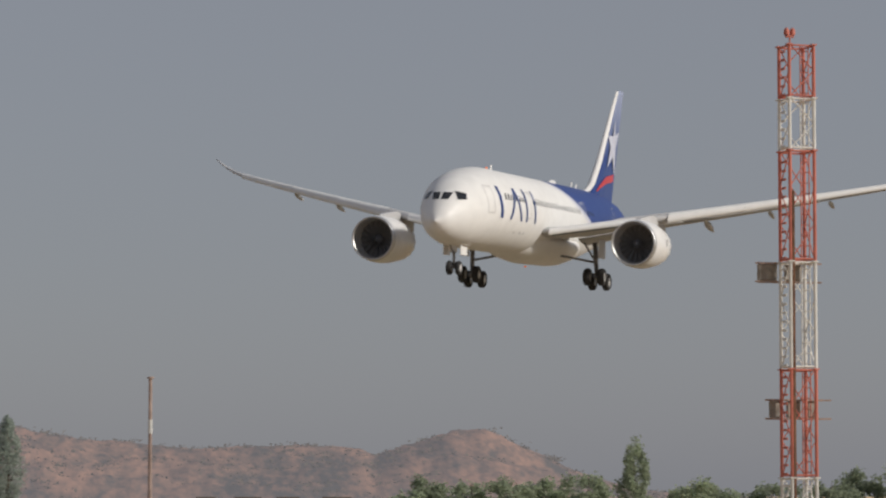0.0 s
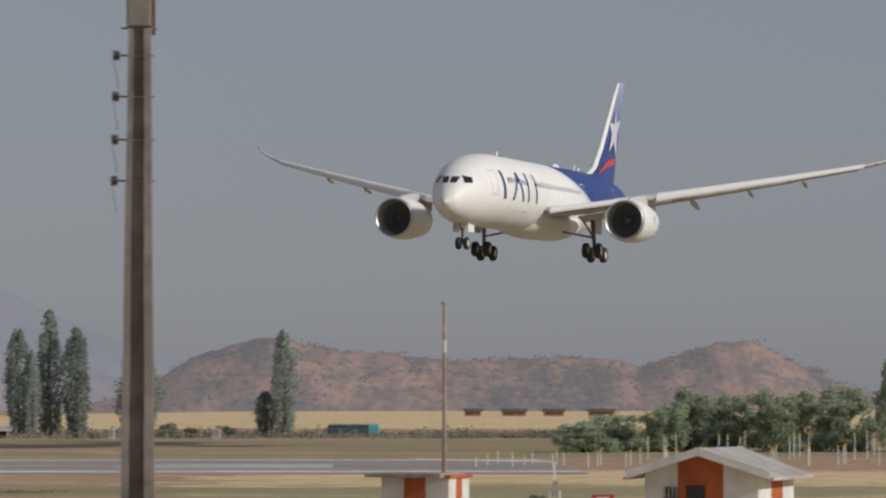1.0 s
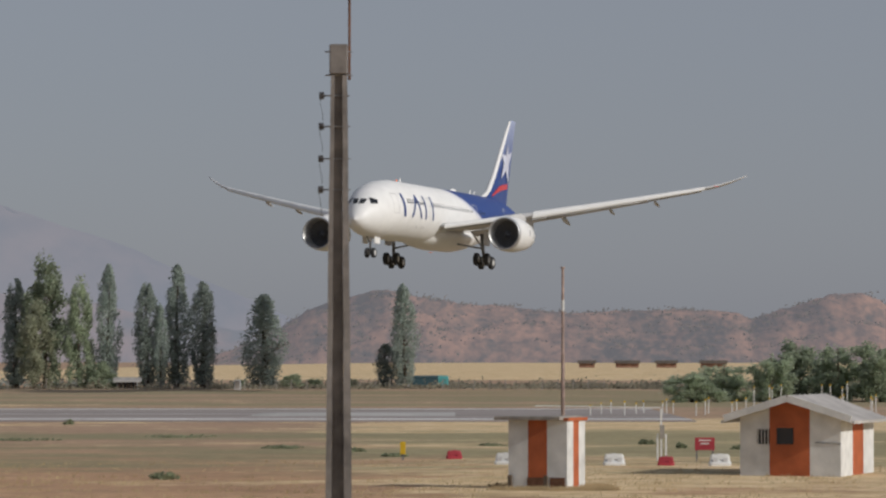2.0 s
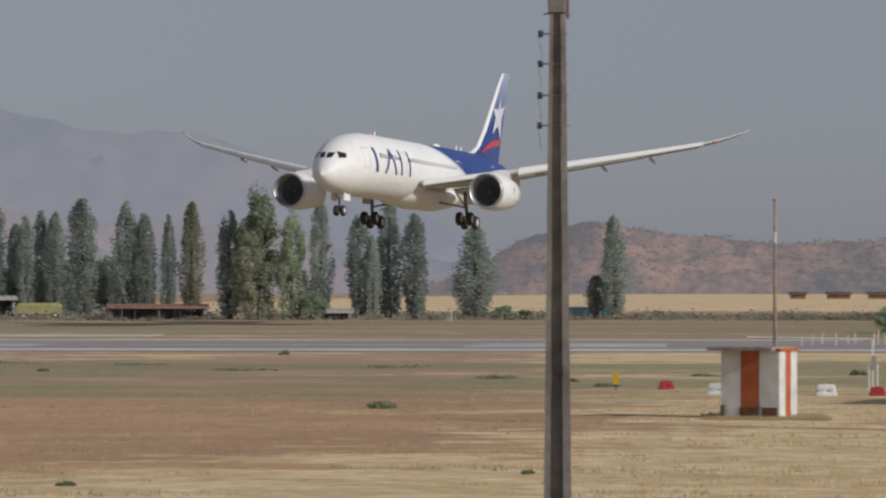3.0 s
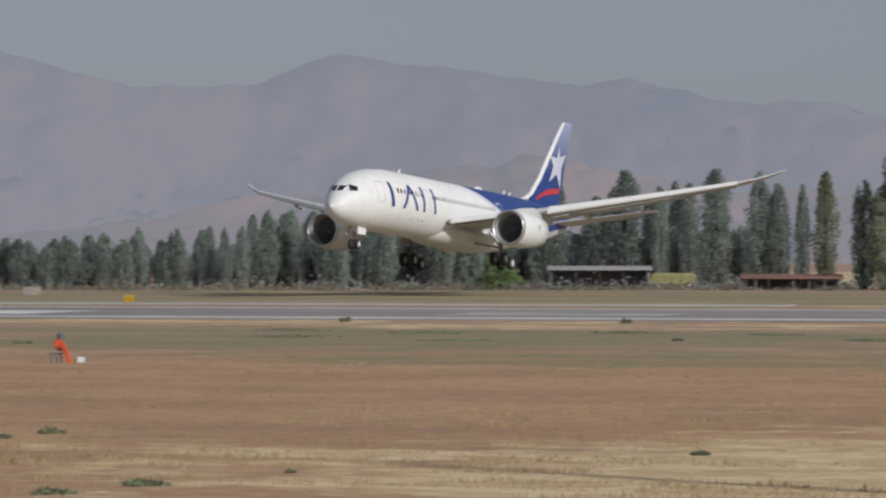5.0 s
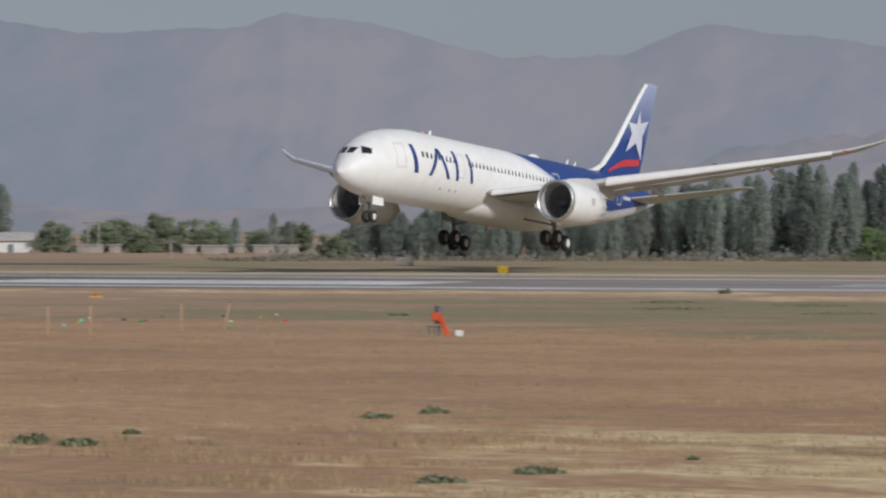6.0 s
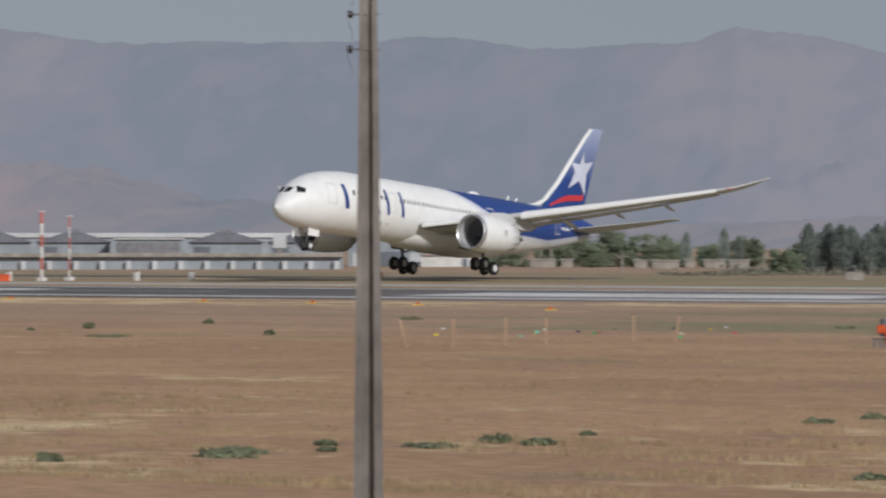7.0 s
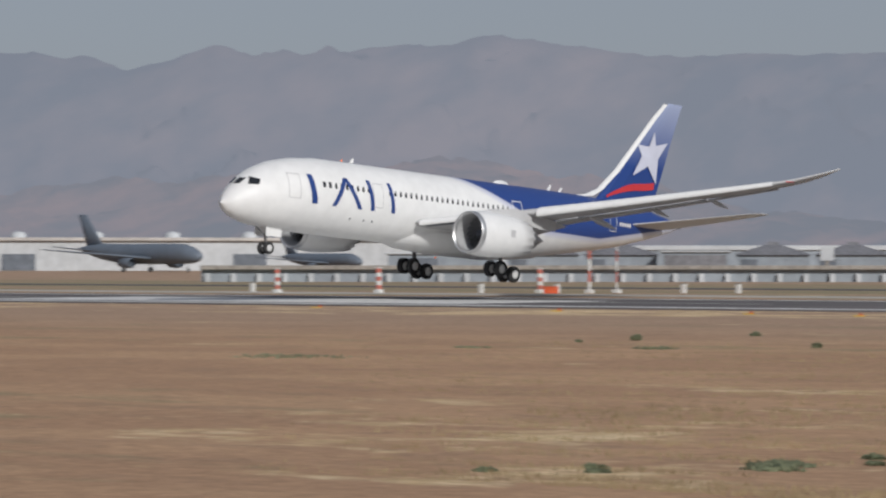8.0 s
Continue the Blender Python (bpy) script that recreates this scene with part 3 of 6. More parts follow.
tree("round", 0, -40.6, 380, 3.4, 6.0, "round dark green tree below a poplar", "")
tree("round", 3, -90.9, 371, 4.2, 7.0, "bright green weeping shrub tree", "")
for i, (a, d, h, w) in enumerate([(22.0, 505, 5.2, 9.0), (22.6, 515, 4.4, 8.0), (23.6, 530, 5.4, 10.0), (24.9, 525, 4.6, 9.0), (25.7, 530, 5.6, 9.5), (26.2, 520, 5.0, 9.0), (26.8, 535, 5.4, 10.0), (27.6, 530, 4.6, 8.0), (22.9, 392, 3.4, 6.0), (24.2, 570, 4.2, 8.0), (25.1, 560, 6.0, 10.5), (26.7, 600, 6.2, 12.5), (27.7, 610, 5.8, 9.0), (24.1, 540, 3.6, 8.0), (28.8, 605, 7.0, 9.0), (25.9, 640, 7.5, 12), (29.9, 660, 7, 10)]):
    p = az(a, d)
    tree("round", i % 3, p.x, p.y, h, w, "rounded green tree on the far side of the airfield", "far trees")
p = az(28.58, 560)
tree("poplar", 3, p.x, p.y, 11.4, 3.9, "lone dark poplar near the hangars", "")
for a, h in ((24.6, 5.6), (23.95, 6.4), (23.7, 5.0)):
    p = az(a, 515)
    tree("poplar", int(h) % 5, p.x, p.y, h, 1.8, "slim poplar across the airfield", "far trees")
for x, y, h, w in ((-18.8, 383, 1.9, 4.0), (-16.4, 386, 1.3, 3.2), (-24.6, 381, 1.2, 2.4), (-12.6, 387, 1.5, 3.4)):
    tree("round", 2, x, y, h, w, "low dark bush at the foot of the poplars", "foot bushes")
tree("broad", 1, 41.8, 262, 7.0, 3.6, "tall ragged green tree beyond the runway end", "trees beyond the runway end")
for i, (x, h, w) in enumerate([(18.5, 2.6, 4.6), (21.5, 3.2, 5.0), (25.0, 4.2, 4.0), (27.6, 5.4, 5.0), (30.6, 5.0, 5.0), (33.4, 5.3, 4.6), (36.2, 5.2, 5.2), (39.2, 5.6, 4.6), (46.2, 5.2, 5.4), (49.4, 4.6, 5.0), (52.8, 4.8, 5.2), (56.5, 5.0, 5.4), (60.0, 6.0, 4.8), (63.5, 6.3, 5.2), (67.0, 5.6, 5.0)]):
    tree("round", i % 3, x, 262 + (i * 7) % 11, h * 1.0, w * 1.35, "leafy green tree beyond the runway end", "trees beyond the runway end")


def hedge(name, n, a0, a1, d0, d1, tall, mat, seed, label):
    """Ragged low growth along a belt, too many plants to count."""
    r = random.Random(seed)
    pts = []
    for _ in range(n):
        a, d = r.uniform(a0, a1), r.uniform(d0, d1)
        k = 0.5 + noise.noise(Vector((a * 1.7, d * 0.05, seed)))
        if k < 0.25:
            continue
        p = az(a, d)
        h = tall * k * r.uniform(0.5, 1.2)
        for _ in range(7):
            pts.append(p + Vector((r.gauss(0, 0.6), r.gauss(0, 0.5), rise(p.x, p.y) + abs(r.gauss(0, 0.5)) * h)))
    vs, fs = leaf_cloud(pts, 0.2, r)
    tagged(mesh_object(name, vs, fs, mat), label, "undergrowth", kind="stuff")


hedge("undergrowth", 2600, -9, 25, 374, 398, 0.95, M["hedge"], 21, "dry undergrowth at the foot of the trees")
hedge("far_undergrowth", 1300, -12, 6, 405, 430, 1.1, M["hedge"], 22, "dusty hedge along the far field")
hedge("tree_foot_growth", 900, 6, 24, 400, 440, 2.6, M["poplar"], 23, "dark growth between the poplars")


# ---- the airliner ----
ST = [0, 0.5, 1.2, 2, 3, 4.5, 6.5, 9, 33, 36, 40, 44.7, 49, 52.6, 53.0]
TOP = [-0.83, 0.02, 0.82, 1.5, 2.12, 2.74, 3.18, 3.42, 3.47, 3.47, 3.45, 3.32, 2.90, 2.25, 2.05]
BOT = [-0.87, -1.48, -1.85, -2.08, -2.27, -2.42, -2.47, -2.48, -2.48, -2.02, -1.40, -0.62, 0.42, 1.42, 1.65]
WID = [0.03, 0.74, 1.22, 1.6, 1.98, 2.4, 2.72, 2.88, 2.9, 2.72, 2.35, 1.72, 1.05, 0.42, 0.2]


def hull(s, phi):
    """A point of the fuselage skin: s metres aft of the nose, phi degrees round from the top to port."""
    t, b, w = (float(np.interp(s, ST, c)) for c in (TOP, BOT, WID))
    return Vector((-s, w * math.sin(radians(phi)), (t + b) / 2 + (t - b) / 2 * math.cos(radians(phi))))


def hull_phi(s, z):
    t, b = (float(np.interp(s, ST, c)) for c in (TOP, BOT))
    return math.degrees(math.acos(max(-1, min(1, (z - (t + b) / 2) / ((t - b) / 2)))))


def hull_patch(corners, nu, nv, lift, side=1, use_z=True):
    """A thin panel on the skin between four corners (s, z) or (s, phi)."""
    bm = bmesh.new()
    (a, b, c, d) = corners
    grid = []
    for j in range(nv + 1):
        row = []
        for i in range(nu + 1):
            u, v = i / nu, j / nv
            s = (a[0] * (1 - u) + b[0] * u) * (1 - v) + (d[0] * (1 - u) + c[0] * u) * v
            q = (a[1] * (1 - u) + b[1] * u) * (1 - v) + (d[1] * (1 - u) + c[1] * u) * v
            phi = hull_phi(s, q) if use_z else q
            pt = hull(s, phi)
            e = (hull(s, phi + 1) - hull(s, phi - 1)).cross(hull(s + 0.05, phi) - hull(s - 0.05, phi)).normalized()
            e = e if e.y * math.sin(radians(phi)) + e.z * math.cos(radians(phi)) > 0 else -e
            pt = pt + e * lift
            row.append(bm.verts.new((pt.x, pt.y * side, pt.z)))
        grid.append(row)
    for j in range(nv):
        for i in range(nu):
            bm.faces.new((grid[j][i], grid[j][i + 1], grid[j + 1][i + 1], grid[j + 1][i]))
    return bm


def livery():
    """White hull with a blue tail whose edge sweeps down and aft, and a pale violet belt along that edge."""
    m = paint("airliner_skin", (0.80, 0.80, 0.79))
    nt = m.node_tree
    p = nt.nodes["Principled BSDF"]
    white = p.inputs["Base Color"].links[0].from_socket
    geo = nt.nodes.new("ShaderNodeTexCoord")
    sep = nt.nodes.new("ShaderNodeSeparateXYZ")
    nt.links.new(geo.outputs["Object"], sep.inputs[0])

    def op(kind, a, b):
        n = nt.nodes.new("ShaderNodeMath")
        n.operation = kind
        for i, v in enumerate((a, b)):
            if isinstance(v, (int, float)):
                n.inputs[i].default_value = v
            else:
                nt.links.new(v, n.inputs[i])
        return n.outputs[0]

    x, z = op("MULTIPLY", sep.outputs["X"], -1.0), sep.outputs["Z"]
    drop = op("MAXIMUM", op("SUBTRACT", 3.47, z), 0.0)
    edge = op("SUBTRACT", x, op("ADD", 24.6, op("MULTIPLY", drop, 2.5)))
    low = op("SUBTRACT", z, op("ADD", -0.15, op("MULTIPLY", op("MAXIMUM", op("SUBTRACT", x, 41.0), 0.0), 0.16)))
    both = op("MINIMUM", edge, op("MULTIPLY", low, 3.0))

    def band(lo, hi):
        n = nt.nodes.new("ShaderNodeMapRange")
        n.inputs["From Min"].default_value, n.inputs["From Max"].default_value = lo, hi
        nt.links.new(both, n.inputs["Value"])
        return n.outputs[0]

    def mix(f, a, b):
        n = nt.nodes.new("ShaderNodeMix")
        n.data_type = "RGBA"
        nt.links.new(f, n.inputs["Factor"])
        for key, v in (("A", a), ("B", b)):
            if isinstance(v, tuple):
                n.inputs[key].default_value = (*v, 1)
            else:
                nt.links.new(v, n.inputs[key])
        return n.outputs["Result"]

    c = mix(band(-1.6, -0.2), white, (0.50, 0.52, 0.64))
    c = mix(band(-0.05, 0.15), c, (0.02, 0.055, 0.225))
    nt.links.new(c, p.inputs["Base Color"])
    p.inputs["Roughness"].default_value = 0.48
    return m


def fin_paint():
    m = paint("fin_skin", (0.02, 0.055, 0.225))
    nt = m.node_tree
    p = nt.nodes["Principled BSDF"]
    geo = nt.nodes.new("ShaderNodeTexCoord")
    sep = nt.nodes.new("ShaderNodeSeparateXYZ")
    nt.links.new(geo.outputs["Object"], sep.inputs[0])
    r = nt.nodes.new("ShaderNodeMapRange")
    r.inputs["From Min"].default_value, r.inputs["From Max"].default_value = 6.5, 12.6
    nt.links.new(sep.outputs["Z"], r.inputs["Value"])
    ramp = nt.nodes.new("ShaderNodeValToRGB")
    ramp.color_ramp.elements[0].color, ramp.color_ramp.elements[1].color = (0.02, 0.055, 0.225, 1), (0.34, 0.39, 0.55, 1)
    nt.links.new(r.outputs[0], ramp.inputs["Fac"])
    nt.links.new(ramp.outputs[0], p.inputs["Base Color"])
    return m


SKIN, FIN = livery(), fin_paint()
AIRFOIL = [(0, 0), (0.02, 0.28), (0.08, 0.5), (0.25, 0.62), (0.5, 0.48), (0.75, 0.24), (1, 0.02), (1, -0.02), (0.75, -0.2), (0.5, -0.36), (0.25, -0.42), (0.08, -0.32), (0.02, -0.18)]


def foil_ring(le, chord, thick, twist=0.0):
    """A wing section: le is the leading edge; chord runs aft."""
    ring = []
    for u, v in AIRFOIL:
        ring.append(Vector(le) + Vector((-u * chord, 0, v * thick - u * chord * math.tan(radians(twist)))))
    return ring


def wing_line(y):
    """Leading edge station, chord, height and thickness of the wing at y metres from the centre line."""
    le = float(np.interp(y, [2.0, 26.6, 28.6, 30.0], [17.9, 33.2, 35.0, 36.6]))
    te = float(np.interp(y, [2.0, 9.8, 26.6, 28.8, 30.0], [28.6, 28.6, 35.2, 36.3, 36.9]))
    d = max(0.0, y - 3)
    return le, te - le, -0.8 + 0.182 * d + 0.0008 * d * d + 0.045 * max(0.0, y - 26) ** 2, float(np.interp(y, [2, 10, 27, 30], [0.72, 0.66, 0.3, 0.08]))


def wing(parent, side):
    name = "wing"
    rings = []
    for y in [2.0, 4, 6, 8, 10, 12, 14, 16, 18, 20, 22, 24, 25.5, 26.6, 27.6, 28.6, 29.4, 30.0]:
        s, c, z, t = wing_line(y)
        cut = 0.80 if y < 20.5 else 1.0
        rings.append([Vector((p.x, p.y * side, p.z)) for p in foil_ring((-s, y, z), c * cut, t, 0.5)])
    w = part(name, loft(rings), M["grey"], parent, "grey swept wing bent upwards", True)
    # slats: pale rounded strips along the leading edge
    for y0, y1 in ((3.2, 8.8), (10.9, 15.99), (16.0, 20.79), (20.8, 26.4)):
        rr = []
        for k in range(5):
            y = y0 + (y1 - y0) * k / 4
            s, c, z, t = wing_line(y)
            ring = []
            for u, v in [(-0.004, -0.62), (-0.016, -0.3), (-0.012, 0.05), (0.018, 0.4), (0.08, 0.6), (0.15, 0.66), (0.15, 0.5), (0.08, 0.38), (0.03, 0), (0.03, -0.4), (0.02, -0.6)]:
                ring.append(Vector((-s - u * c * (0.9 if y0 > 5 else 0.5) + (0.04 if y0 > 5 else 0.42), y * side, z + v * t * (1.0 if y0 > 5 else 0.62) + (0.0 if y0 > 5 else 0.06))))
            rr.append(ring)
        part("slat", loft(rr, True, False), M["white"], w, "pale extended slat", True)
    # dark strip on the wing edge: painted shade below the inner slat
    rr = []
    for k in range(5):
        s, c, z, t = wing_line(3.2 + 5.6 * k / 4)
        rr.append([Vector((-s - u * c + 0.03, (3.2 + 5.6 * k / 4) * side, z + v * t)) for u, v in ((0.0, 0.0), (0.018, 0.2), (0.06, 0.2), (0.06, -0.33), (0.02, -0.22))])
    part("slat_cove", loft(rr), M["darkgrey"], w, "dark strip painted as shade behind the inner slat")
    # flaps lowered behind the wing
    for y0, y1, down in ((3.2, 9.0, 10), (9.02, 10.98, 5), (11.0, 20.45, 5), (20.5, 25.6, 1)):
        rr = []
        for k in range(5):
            y = y0 + (y1 - y0) * k / 4
            s, c, z, t = wing_line(y)
            start = 0.80 if y < 20.5 else 0.9
            le = (-s - c * start - 0.12, y * side, z - c * start * math.tan(radians(0.5)) - 0.06)
            rr.append(foil_ring(le, c * (1.02 - start) + 0.2, t * 0.3, down))
        part("flap", loft(rr), M["grey"], w, "lowered grey flap", True)
    for y in (6.4, 12.8, 17.2, 21.4):
        s, c, z, t = wing_line(y)
        prof = [(0.0, 0.03), (0.5, 0.2), (1.3, 0.3), (2.4, 0.26), (3.4, 0.12), (3.9, 0.02)]
        bm = lathe(prof, 10, "X")
        k = 0.85 if y < 15 else 0.6
        bmesh.ops.transform(bm, matrix=Matrix.Translation((-s - c * 0.55, y * side, z - t * 0.5 - 0.12)) @ pose(0, 0, 0, 0, -12, 0) @ Matrix.Diagonal((-k, k, k, 1)), verts=bm.verts)
        part("flap_fairing", bm, M["grey"], w, "", True)
    bm = bmesh.new()
    s, c, z, t = wing_line(27.2)
    add_rod(bm, (-s + 0.02, 27.2 * side, z), (-s - 0.5, 27.6 * side, z + 0.02), 0.045, 0.03, 8)
    part("wingtip_light", bm, M["red" if side > 0 else "metal"], w)
    return w


def engine(parent, side):
    o = Vector((-16.75, 9.9 * side, -1.5))
    t = Matrix.Translation(o)

    def add(name, bm, mat, label="", under=None, smooth=True):
        bmesh.ops.transform(bm, matrix=t, verts=bm.verts)
        return part(name, bm, mat, under or e, label, smooth)

    e = None
    cowl = lathe([(-0.42, 1.66), (-1.0, 1.74), (-2.0, 1.78), (-3.2, 1.74), (-4.6, 1.60), (-6.0, 1.40), (-6.0, 1.30), (-4.0, 1.36), (-1.75, 1.40)], 48)
    for v in cowl.verts:
        if v.co.x < -5.9:
            a = math.atan2(v.co.z, v.co.y)
            v.co.x -= 0.32 * abs(((a / (2 * math.pi) * 16) % 1) * 2 - 1)
    bmesh.ops.transform(cowl, matrix=t, verts=cowl.verts)
    e = part("engine", cowl, M["white"], parent, "white engine cowling with a saw-tooth rear edge", True)
    add("intake_lip", lathe([(-0.3, 1.42), (-0.2, 1.44), (-0.02, 1.52), (0.03, 1.58), (-0.05, 1.64), (-0.42, 1.668)], 48), M["metal"], "bare metal intake lip")
    add("intake_duct", lathe([(-1.64, 1.37), (-1.0, 1.385), (-0.28, 1.415)], 40), M["duct"], "grey intake duct")
    add("fan_disc", lathe([(-1.62, 0.02), (-1.62, 1.385)], 36), M["fan"], "dark fan", None, False)
    bm = bmesh.new()
    prev = None
    for k in range(5):
        r = 0.35 + 0.255 * k
        tw = radians(20 + 9 * k)
        d = Vector((math.cos(tw) * 0.14, 0, math.sin(tw) * 0.2))
        pair = (bm.verts.new(Vector((0, r, 0)) + d), bm.verts.new(Vector((0, r, 0)) - d))
        if prev:
            bm.faces.new((prev[0], prev[1], pair[1], pair[0]))
        prev = pair
    blade = part("fan_blade", bm, M["fan"], e)
    for i in range(18):
        if i:
            b = blade.copy()
            scene.collection.objects.link(b)
        else:
            b = blade
        b.matrix_basis = Matrix.Translation(o + Vector((-1.42, 0, 0))) @ Matrix.Rotation(2 * math.pi * i / 18, 4, "X")
    add("spinner", lathe([(-0.95, 0.01), (-1.1, 0.16), (-1.35, 0.33), (-1.6, 0.4)], 20), M["darkgrey"])
    add("exhaust_cone", lathe([(-4.0, 0.95), (-6.4, 0.92), (-7.4, 0.68), (-7.4, 0.6), (-8.6, 0.05)], 28), M["steel"], "bare metal exhaust")
    s, c, z, th = wing_line(9.9)
    rings = []
    for x, zt, zb, w in ((-1.6, 1.80, 1.4, 0.05), (-2.6, 2.0, 1.4, 0.22), (-5.0, z - o.z + 0.25, 1.2, 0.28), (-8.0, z - o.z - 0.1, 0.9, 0.24), (-10.0, z - o.z - 0.35, 0.9, 0.06)):
        rings.append([Vector((x, w, zb)), Vector((x, w, zt)), Vector((x, -w, zt)), Vector((x, -w, zb))])
    add("pylon", loft(rings), M["grey"], "", None, False)
    add("cowl_marking", box(-3.6, -3.1, (1.745 if side > 0 else -1.755), (1.755 if side > 0 else -1.745), -0.1, 0.45), M["grey"], "", None, False)


def wheel(parent, c, r, w, hub=True):
    bm = lathe([(-w * 0.5, r * 0.55), (-w * 0.48, r * 0.85), (-w * 0.3, r * 0.98), (0, r), (w * 0.3, r * 0.98), (w * 0.48, r * 0.85), (w * 0.5, r * 0.55)], 22, "Y")
    bmesh.ops.transform(bm, matrix=Matrix.Translation(c), verts=bm.verts)
    t = part("wheel", bm, M["tyre"], parent, "black tyre", True)
    bm = lathe([(-w * 0.44, 0.02), (-w * 0.46, r * 0.3), (-w * 0.42, r * 0.57), (w * 0.42, r * 0.57), (w * 0.46, r * 0.3), (w * 0.44, 0.02)], 18, "Y")
    bmesh.ops.transform(bm, matrix=Matrix.Translation(c), verts=bm.verts)
    part("rim", bm, M["rim"], t, "pale painted wheel rim", True)


def main_gear(parent, side):
    y = 4.9 * side
    bm = bmesh.new()
    add_rod(bm, (-25.6, y * 0.98, -1.2), (-26.2, y, -3.95), 0.2, 0.15, 12)
    add_rod(bm, (-25.9, y, -2.3), (-26.2, y, -3.9), 0.12, 0.12, 10)
    g = part("main_gear", bm, M["steel"], parent, "grey main landing gear leg", True)
    part("side_brace", rod((-25.9, y, -2.7), (-25.4, y * 0.42, -2.2), 0.09, 0.09), M["steel"], g)
    part("drag_brace", rod((-26.0, y, -2.8), (-24.0, y * 0.9, -1.3), 0.08, 0.08), M["steel"], g)
    tilt = 0.16
    part("bogie_beam", rod((-25.35, y, -3.9 + tilt), (-27.05, y, -4.0 - tilt), 0.12, 0.12, 10), M["steel"], g)
    part("gear_door", box(-26.6, -24.6, y + 0.42 * side, y + 0.48 * side, -2.4, -1.0), M["grey"], g)
    for dx in (0.78, -0.78):
        for dy in (0.55, -0.55):
            wheel(g, (-26.2 + dx, y + dy, -3.95 + tilt * dx / 0.78), 0.66, 0.5)


def nose_gear(parent):
    bm = bmesh.new()
    add_rod(bm, (-4.7, 0, -2.1), (-4.95, 0, -3.85), 0.12, 0.09, 10)
    add_rod(bm, (-4.95, -0.4, -3.9), (-4.95, 0.4, -3.9), 0.06, 0.06, 8)
    g = part("nose_gear", bm, M["steel"], parent, "pale nose landing gear leg", True)
    part("drag_brace", rod((-4.85, 0, -3.0), (-3.6, 0, -2.2), 0.06, 0.06), M["steel"], g)
    for s in (1, -1):
        wheel(g, (-4.95, 0.33 * s, -3.9), 0.5, 0.34)
        part("gear_door", box(-5.9, -4.3, 0.62 * s - 0.03, 0.62 * s + 0.03, -3.0, -2.25, bevel=0.01), M["white"], g, "white nose gear door")
        lamp = part("landing_light", lathe([(0.0, 0.01), (0.02, 0.1), (-0.1, 0.1)], 12), M["metal"], g)
        lamp.location = (-4.6, 0.18 * s, -2.75)
    part("door_plate", box(-4.62, -4.58, -0.3, 0.3, -2.75, -2.3), M["white"], g)


def fin_half(s, z):
    """Half thickness of the fin where a marking lies."""
    le = float(np.interp(z, [3.3, 12.36], [42.2, 50.3]))
    te = float(np.interp(z, [3.3, 12.36], [49.6, 52.6]))
    u = min(1, max(0, (s - le) / (te - le)))
    t = float(np.interp(z, [3.3, 12.3], [0.62, 0.2]))
    up = float(np.interp(u, [0, 0.02, 0.08, 0.25, 0.5, 0.75, 1], [0, 0.28, 0.5, 0.62, 0.48, 0.24, 0.02]))
    return up * t


